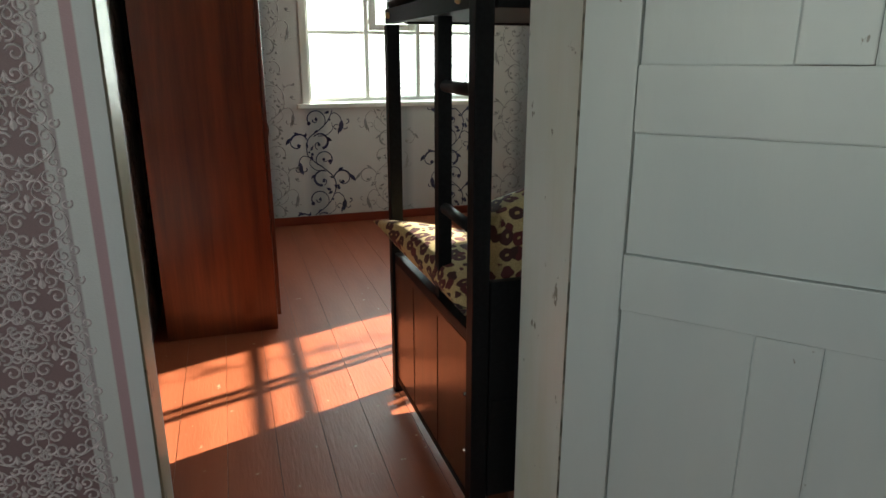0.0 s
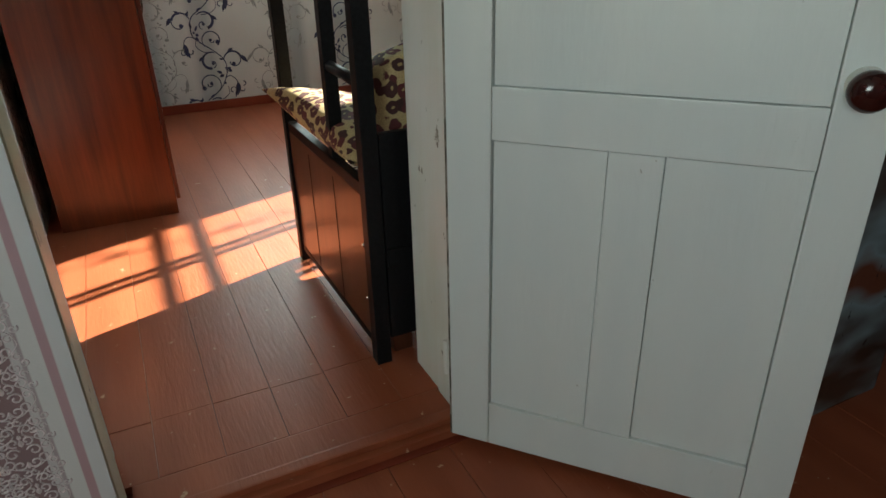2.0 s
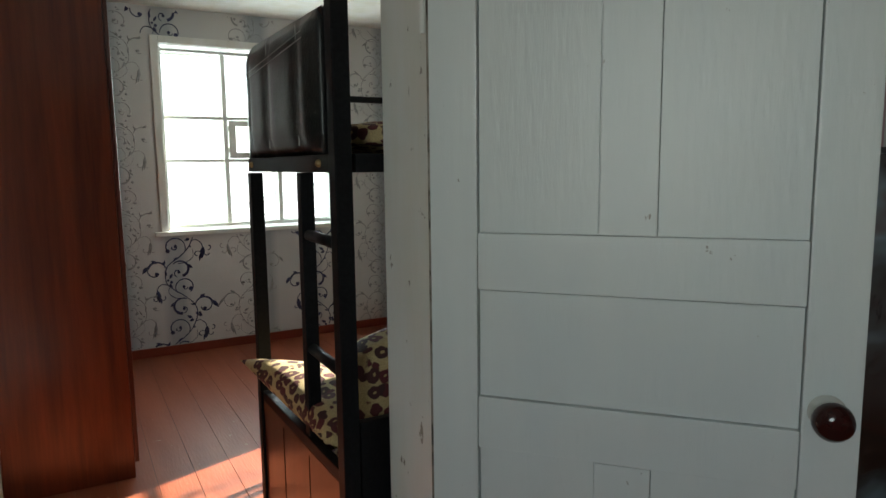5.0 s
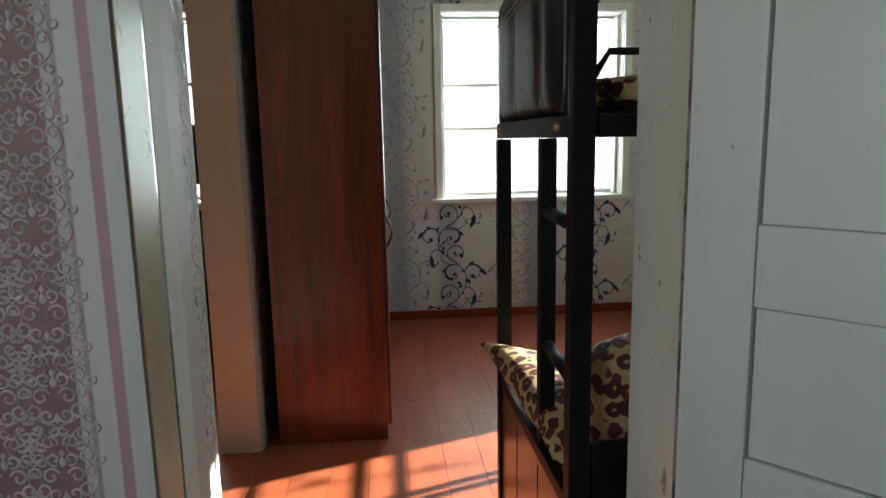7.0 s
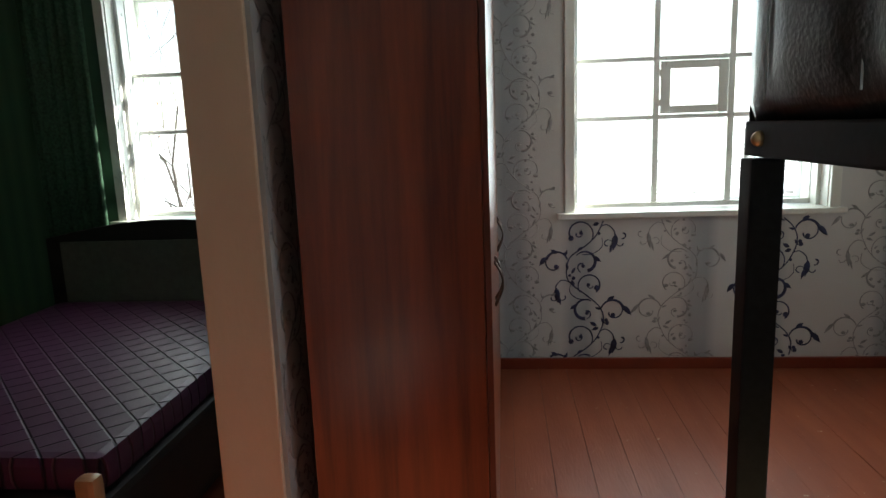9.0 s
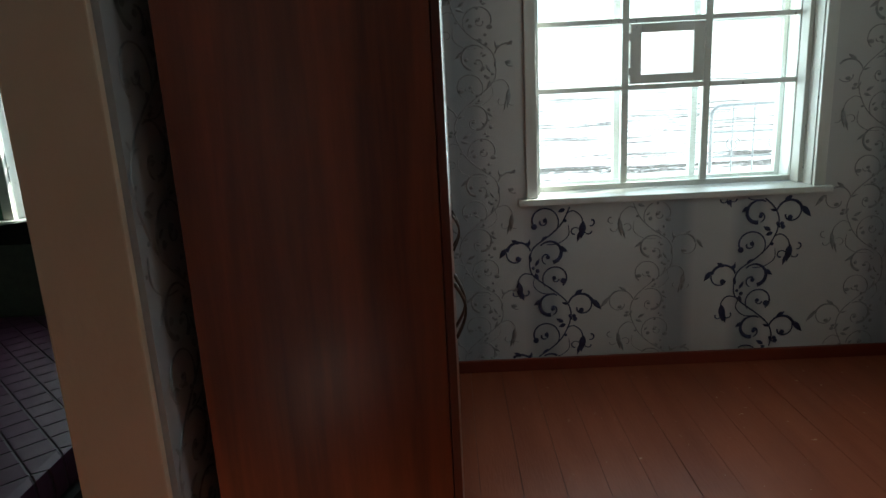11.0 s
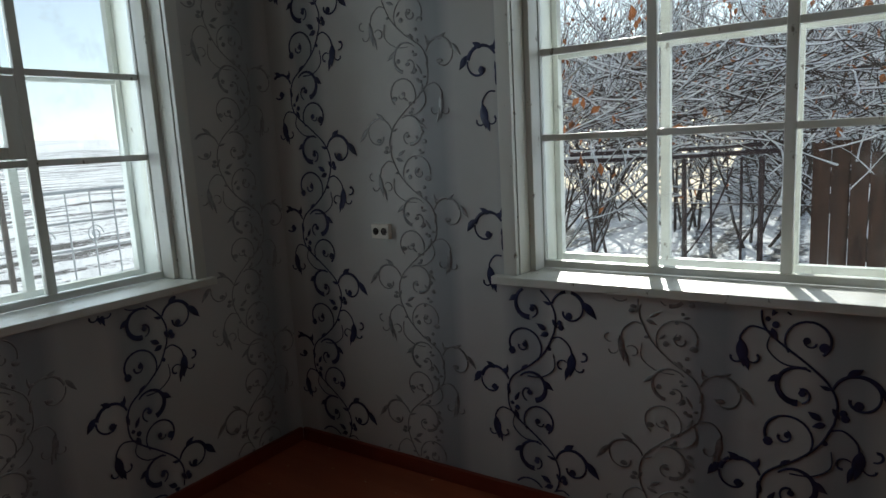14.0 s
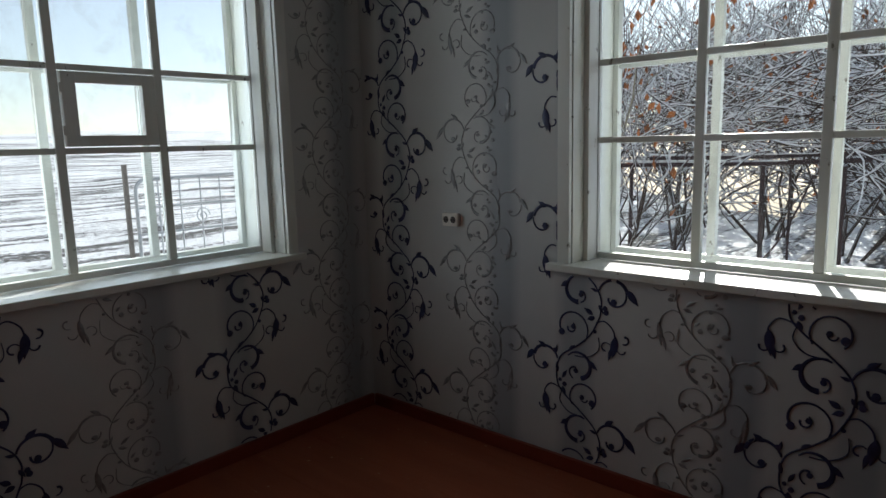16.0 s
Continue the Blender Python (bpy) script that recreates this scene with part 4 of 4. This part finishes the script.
part("neck", boxes((-0.60, -0.50, 6.455, 6.475, 1.0, 1.114), bevel=0.004), TVB, tv)
part("foot", boxes((-0.70, -0.40, 6.40, 6.53, 0.980, 0.999), bevel=0.006), TVB, tv)
bm = bmesh.new()
gr = [[bm.verts.new((-2.12 + 0.40 * i / 28, 6.33 + 0.022 * math.sin(i * 1.35), 0.25 + 2.25 * j / 6)) for i in range(29)] for j in range(7)]
for a, b in zip(gr, gr[1:]):
    for i in range(28):
        bm.faces.new((a[i], a[i + 1], b[i + 1], b[i]))
cur = part("curtain", bm, plain("dark_green_curtain", (0.03, 0.085, 0.045), 0.8, 0, 0.5, 60), None, "", True)
tagged(cur, "dark green patterned curtain beside the bedroom window", "curtain")

# ---- outside ----
G0 = -0.35
SNOWY = snow_material("trodden_snow", (0.22, 1.5, 1), 0.505)
bm = bmesh.new()
N = 64


def ground_z(x, y):
    d = max(0.0, y - 9)
    z = G0 + 0.045 * d + 0.02 * max(0, y - 40)
    z += 0.10 * noise.noise(Vector((x * 0.25, y * 0.6, 0))) * min(1.0, d / 6) + 0.03 * noise.noise(Vector((x * 1.2, y * 1.2, 2)))
    return z


rowsg = []
for j in range(N + 1):
    fy = (j / N) ** 2.4
    y = 6.9 + 1500 * fy
    rowsg.append([bm.verts.new((x, y, ground_z(x, y) if y < 60 else ground_z(x, 60) - (y - 60) * 0.01)) for x in [((i / N) * 2 - 1) * (14 + 1200 * fy) + 2 for i in range(N + 1)]])
for a, b in zip(rowsg, rowsg[1:]):
    for i in range(N):
        bm.faces.new((a[i], a[i + 1], b[i + 1], b[i]))
side = [[bm.verts.new((3.56 + 1400 * (i / 40) ** 3, -40 + 46.9 * j / 40, G0 + 0.02 * noise.noise(Vector((i, j, 0))) + min(40.0, 0.26 * max(0.0, 1400 * (i / 40) ** 3 - 10)))) for i in range(41)] for j in range(41)]
for a, b in zip(side, side[1:]):
    for i in range(40):
        bm.faces.new((a[i], a[i + 1], b[i + 1], b[i]))
structure("ground", bm, SNOWY, "snow-covered yard and field with bare earth streaks", "ground", True)
bm = bmesh.new()
hl = []
for j in range(9):
    hl.append([bm.verts.new((-700 + 1500 * i / 60, 420 + 60 * j, -8 + (26 + 14 * noise.noise(Vector((i * 0.12, 0.3, 0))) + 10 * math.exp(-((i - 36) / 7) ** 2)) * math.sin(math.pi / 2 * j / 8))) for i in range(61)])
for a, b in zip(hl, hl[1:]):
    for i in range(60):
        bm.faces.new((a[i], a[i + 1], b[i + 1], b[i]))
structure("backdrop_hills", bm, snow_material("snowy_hill", (0.004, 0.012, 0.05), 0.55), "low snowy hills on the horizon", "hills", True)

PIPE = plain("grey_white_gate_paint", (0.62, 0.64, 0.66), 0.5)
gate = thing("yard_gate", (0, 0, 0), "pale painted pipe gate with scroll bars in the snow", "gate")


def gbar(name, a, b, r=0.014):
    bm = bmesh.new()
    tube(bm, [a, b], r, 6)
    part(name, bm, PIPE, gate)


GY = 10.6
GX0, GX1 = 3.66, 5.9
part("gate_post", boxes((GX0 - 0.115, GX0 - 0.075, GY - 0.02, GY + 0.02, G0 - 0.1, 1.36)), plain("weathered_post", (0.25, 0.22, 0.19), 0.7), gate)
bm = bmesh.new()
tube(bm, [(GX0, GY, G0 + 0.1), (GX0, GY, 1.08)] + [(GX0 + 0.12 - 0.12 * math.cos(k * 0.39), GY, 1.08 + 0.12 * math.sin(k * 0.39)) for k in range(1, 5)] + [(GX1, GY, 1.22), (GX1, GY, G0 + 0.1)], 0.02, 6)
part("gate_frame", bm, PIPE, gate)
for z in (0.15, 0.62, 0.9):
    gbar("cross_bar", (GX0, GY, z), (GX1, GY, z))
for k in range(1, 10):
    gbar("upright", (GX0 + 0.24 * k, GY, G0 + 0.1), (GX0 + 0.24 * k, GY, 1.21), 0.009)
for k in range(5):
    bm = bmesh.new()
    c = GX0 + 0.24 + 0.48 * k
    tube(bm, [(c + 0.09 * (1 - q / 22) * math.cos(q * 0.6), GY - 0.012, 0.76 + 0.10 * (1 - q / 22) * math.sin(q * 0.6)) for q in range(20)], 0.007, 5)
    part("scroll", bm, PIPE, gate)

# east garden: posts, shed, bare shrubs with dry leaves
DARKPIPE = plain("rusty_dark_pipe", (0.05, 0.03, 0.03), 0.6)
SNOWCAP = plain("settled_snow", (0.88, 0.89, 0.92), 0.8)
arbour = thing("vine_arbour", (0, 0, 0), "dark metal vine arbour under snowy tangled vines", "arbour")
AX = 7.0
for y, r, lean in ((5.42, 0.022, 0.02), (5.19, 0.010, 0.02), (4.95, 0.012, 0.01), (4.80, 0.024, 0.0), (6.7, 0.02, 0.0)):
    bm = bmesh.new()
    tube(bm, [(AX, y, -0.4), (AX + 0.02, y + lean, 1.22)], r, 6)
    part("post", bm, DARKPIPE, arbour)
for z, x in ((1.24, AX), (1.28, AX + 0.9)):
    bm = bmesh.new()
    tube(bm, [(x, 6.9, z - 0.02), (x, 5.6, z), (x, 4.6, z + 0.03)], 0.022, 6)
    bar_ = part("beam", bm, DARKPIPE, arbour)
    bm = bmesh.new()
    tube(bm, [(x, 6.9 - 0.2 * k, z + 0.022 + 0.012 * noise.noise(Vector((k * 0.8, z, 0)))) for k in range(12)], [0.012 + 0.012 * abs(noise.noise(Vector((k * 1.3, x, 1)))) for k in range(12)], 6)
    part("snow", bm, SNOWCAP, bar_, "snow lying on the beam")
bm = bmesh.new()
tube(bm, [(AX - 0.02, 5.62 - 0.05 * k, 0.25 + 0.0062 * k * k) for k in range(13)], 0.009, 5)
part("bent_rod", bm, DARKPIPE, arbour)


def tangle():
    """Vine runners lying over the arbour, with snow and dry leaves."""
    rng = random.Random(33)
    dark, white, dry = bmesh.new(), bmesh.new(), bmesh.new()
    for _ in range(520):
        p = Vector((rng.uniform(6.7, 8.6), rng.uniform(3.6, 6.6), rng.uniform(1.36, 2.1)))
        d = Vector((rng.uniform(-0.6, 0.6), rng.uniform(-1, 1), rng.uniform(-0.25, 0.35))).normalized()
        pts = [p]
        for _k in range(5):
            d = (d + Vector((rng.uniform(-1, 1), rng.uniform(-1, 1), rng.uniform(-0.55, 0.6))) * 0.4).normalized()
            pts.append(pts[-1] + d * rng.uniform(0.1, 0.24))
        w = rng.uniform(0.003, 0.009)
        tube(dark, pts, [w, w, w * 0.9, w * 0.8, w * 0.6, w * 0.4], 4, False)
        if rng.random() < 0.6:
            tube(white, [q + Vector((0, 0, w)) for q in pts], [w * rng.uniform(0.5, 1.7) for q in pts], 4, False)
        if rng.random() < 0.12:
            for _k in range(3):
                m = Matrix.Translation(rng.choice(pts)) @ Euler((rng.uniform(0, 6), rng.uniform(0, 6), rng.uniform(0, 6))).to_matrix().to_4x4()
                sz = rng.uniform(0.025, 0.05)
                dry.faces.new([dry.verts.new(m @ Vector(c)) for c in ((-sz, 0, 0), (0, -sz * 0.6, sz * 0.2), (sz, 0, 0.1 * sz), (0, sz * 0.6, sz * 0.2))])
    tagged(part("runners", dark, BARK, arbour, "tangled bare vine runners"), kind="stuff")
    tagged(part("snow_cover", white, SNOWCAP, arbour, "snow on the vine runners"), kind="stuff")
    tagged(part("dry_leaves", dry, DRYLEAF, arbour, "orange dry vine leaves"), kind="stuff")


OLDWOOD = wood("weathered_brown_planks", (0.035, 0.02, 0.014), (0.13, 0.07, 0.045), 0.8, (8, 8, 1.0), 0, 0.5)
shed = thing("plank_shed", (0, 0, 0), "weathered brown plank shed in the snowy garden", "shed")
r5 = random.Random(5)
for k in range(11):
    y = 4.50 - 0.155 * k
    part("plank", boxes((7.96 + r5.uniform(-0.02, 0.01), 7.985, y - r5.uniform(0.136, 0.153), y, G0, 1.27 + r5.uniform(-0.10, 0.05)), bevel=0.004), OLDWOOD, shed)
part("frame", boxes((7.99, 8.05, 2.8, 4.5, 0.9, 1.0), (7.99, 8.05, 2.8, 4.5, 0.0, 0.1), (7.99, 8.05, 4.40, 4.48, G0, 1.25), (7.99, 8.05, 2.85, 2.93, G0, 1.25)), OLDWOOD, shed)

BARK = wood("dark_bark", (0.03, 0.022, 0.018), (0.10, 0.075, 0.06), 0.9, (20, 20, 4), 0, 0.6)
PALEBARK = wood("pale_bark", (0.22, 0.20, 0.15), (0.42, 0.38, 0.29), 0.9, (20, 20, 4), 0, 0.6)
DRYLEAF = plain("orange_dry_leaf", (0.42, 0.15, 0.05), 0.8, 0, 0.5, 12)
TWIGSNOW = plain("twig_snow", (0.75, 0.77, 0.8), 0.8)


tangle()


def grow(rng, p, d, ln, r, depth, segs, tips):
    """Branches as chains of points with radii."""
    pts, rad = [p.copy()], [r]
    n = 4
    for i in range(n):
        d = (d + Vector((rng.uniform(-1, 1), rng.uniform(-1, 1), rng.uniform(-0.7, 0.9))) * 0.26).normalized()
        p = p + d * ln / n
        pts.append(p.copy())
        rad.append(r * (1 - 0.55 * (i + 1) / n))
        if depth > 0 and i >= 1:
            for _ in range(rng.choice((1, 1, 2))):
                q = (d + Vector((rng.uniform(-1, 1), rng.uniform(-1, 1), rng.uniform(-0.5, 0.8))) * 0.95).normalized()
                grow(rng, p, q, ln * rng.uniform(0.5, 0.8), rad[-1] * 0.68, depth - 1, segs, tips)
    segs.append((pts, rad, depth))
    tips.append(p)


def shrub(x, y, seedn, stems, ln, depth, spread, label, bark=BARK, leaves=60, r0=0.03):
    rng = random.Random(seedn)
    segs, tips = [], []
    for _ in range(stems):
        d = Vector((rng.uniform(-spread, spread), rng.uniform(-spread, spread), 1)).normalized()
        grow(rng, Vector((x + rng.uniform(-0.25, 0.25), y + rng.uniform(-0.25, 0.25), G0 - 0.05)), d, ln * rng.uniform(0.8, 1.2), r0, depth, segs, tips)
    root = thing("shrub", None, label, "shrub", "garden shrubs")
    thick, thin, white = bmesh.new(), bmesh.new(), bmesh.new()
    for pts, rad, dep in segs:
        tube(thick if dep == depth else thin, pts, [max(0.003, q) for q in rad], 5 if dep == depth else 3, False)
        if rng.random() < 0.8:
            up = Vector((0, 0, 0.008))
            tube(white, [q + up for q in pts[:4]], [max(0.0055, q * 0.9) for q in rad[:4]], 3, False)
    part("trunk", thick, bark, root)
    tagged(part("branches", thin, bark, root), kind="stuff")
    tagged(part("snow_cover", white, TWIGSNOW, root, "thin snow lying on the twigs"), kind="stuff")
    bm = bmesh.new()
    for _ in range(leaves * 2):
        p = rng.choice(tips) + Vector((rng.uniform(-0.1, 0.1), rng.uniform(-0.1, 0.1), rng.uniform(-0.1, 0.05)))
        m = Matrix.Translation(p) @ Euler((rng.uniform(0, 6), rng.uniform(0, 6), rng.uniform(0, 6))).to_matrix().to_4x4()
        s = rng.uniform(0.025, 0.06)
        vs = [bm.verts.new(m @ Vector(c)) for c in ((-s, 0, 0), (0, -s * 0.6, s * 0.2), (s, 0, 0.1 * s), (0, s * 0.6, s * 0.2))]
        bm.faces.new(vs)
    tagged(part("dry_leaves", bm, DRYLEAF, root, "hanging orange dry leaves"), kind="stuff")
    return root


LAB = "bare leafless shrub with snow and orange dry leaves"
for sx, sy, seedn, stems, ln, spread, leaves, r0 in (
        (6.3, 6.75, 1, 5, 1.35, 0.45, 110, 0.018), (7.4, 7.3, 2, 6, 2.0, 0.6, 60, 0.022), (12.2, 9.6, 3, 5, 2.2, 0.55, 30, 0.02), (12.4, 3.6, 4, 6, 2.2, 0.7, 40, 0.024),
        (10.6, 7.6, 6, 6, 2.2, 0.7, 40, 0.024), (11.5, 5.6, 7, 6, 2.4, 0.7, 40, 0.026), (13.0, 8.6, 11, 7, 2.8, 0.8, 60, 0.028), (12.6, 6.8, 12, 7, 2.6, 0.8, 60, 0.028),
        (10.8, 3.9, 13, 8, 2.5, 0.8, 50, 0.026), (14.0, 4.9, 14, 8, 3.0, 0.9, 60, 0.03)):
    shrub(sx, sy, seedn, stems, ln, 3, spread, LAB, leaves=leaves, r0=r0)
shrub(5.6, 7.0, 8, 2, 2.3, 2, 0.2, "pale slanting bare trunk with orange leaves", PALEBARK, 90, 0.035)
shrub(-2.6, 9.6, 9, 5, 2.0, 3, 0.6, "bare shrub outside the bedroom window", leaves=10, r0=0.02)


def thicket():
    """Snowy brushwood on the slope behind the garden."""
    rng = random.Random(21)
    dark, white = bmesh.new(), bmesh.new()
    for _ in range(3600):
        x = rng.uniform(13.5, 34)
        y = rng.uniform(-2, 9) + (x - 3) * rng.uniform(0.0, 0.55)
        z = G0 + 0.26 * max(0.0, x - 13.56)
        p, d = Vector((x, y, z + rng.choice((0, 0, 1.2, 2.0)) * rng.random())), Vector((rng.uniform(-0.8, 0.8), rng.uniform(-0.8, 0.8), rng.uniform(0.15, 1))).normalized()
        ln = rng.uniform(0.8, 2.4)
        pts = [p]
        for _k in range(3):
            d = (d + Vector((rng.uniform(-1, 1), rng.uniform(-1, 1), rng.uniform(-0.8, 0.6))) * 0.35).normalized()
            pts.append(pts[-1] + d * ln / 3)
        w = rng.uniform(0.008, 0.02)
        tube(dark, pts, [w, w * 0.8, w * 0.6, w * 0.3], 3, False)
        if rng.random() < 0.75:
            tube(white, [q + Vector((0, 0, w)) for q in pts], [w, w * 0.95, w * 0.8, w * 0.5], 3, False)
    root = tagged(part("thicket", dark, BARK, None), "tangled bare brushwood on a snowy slope", "brushwood", kind="stuff")
    tagged(part("snow_cover", white, TWIGSNOW, root, "snow lying on the brushwood"), kind="stuff")


thicket()
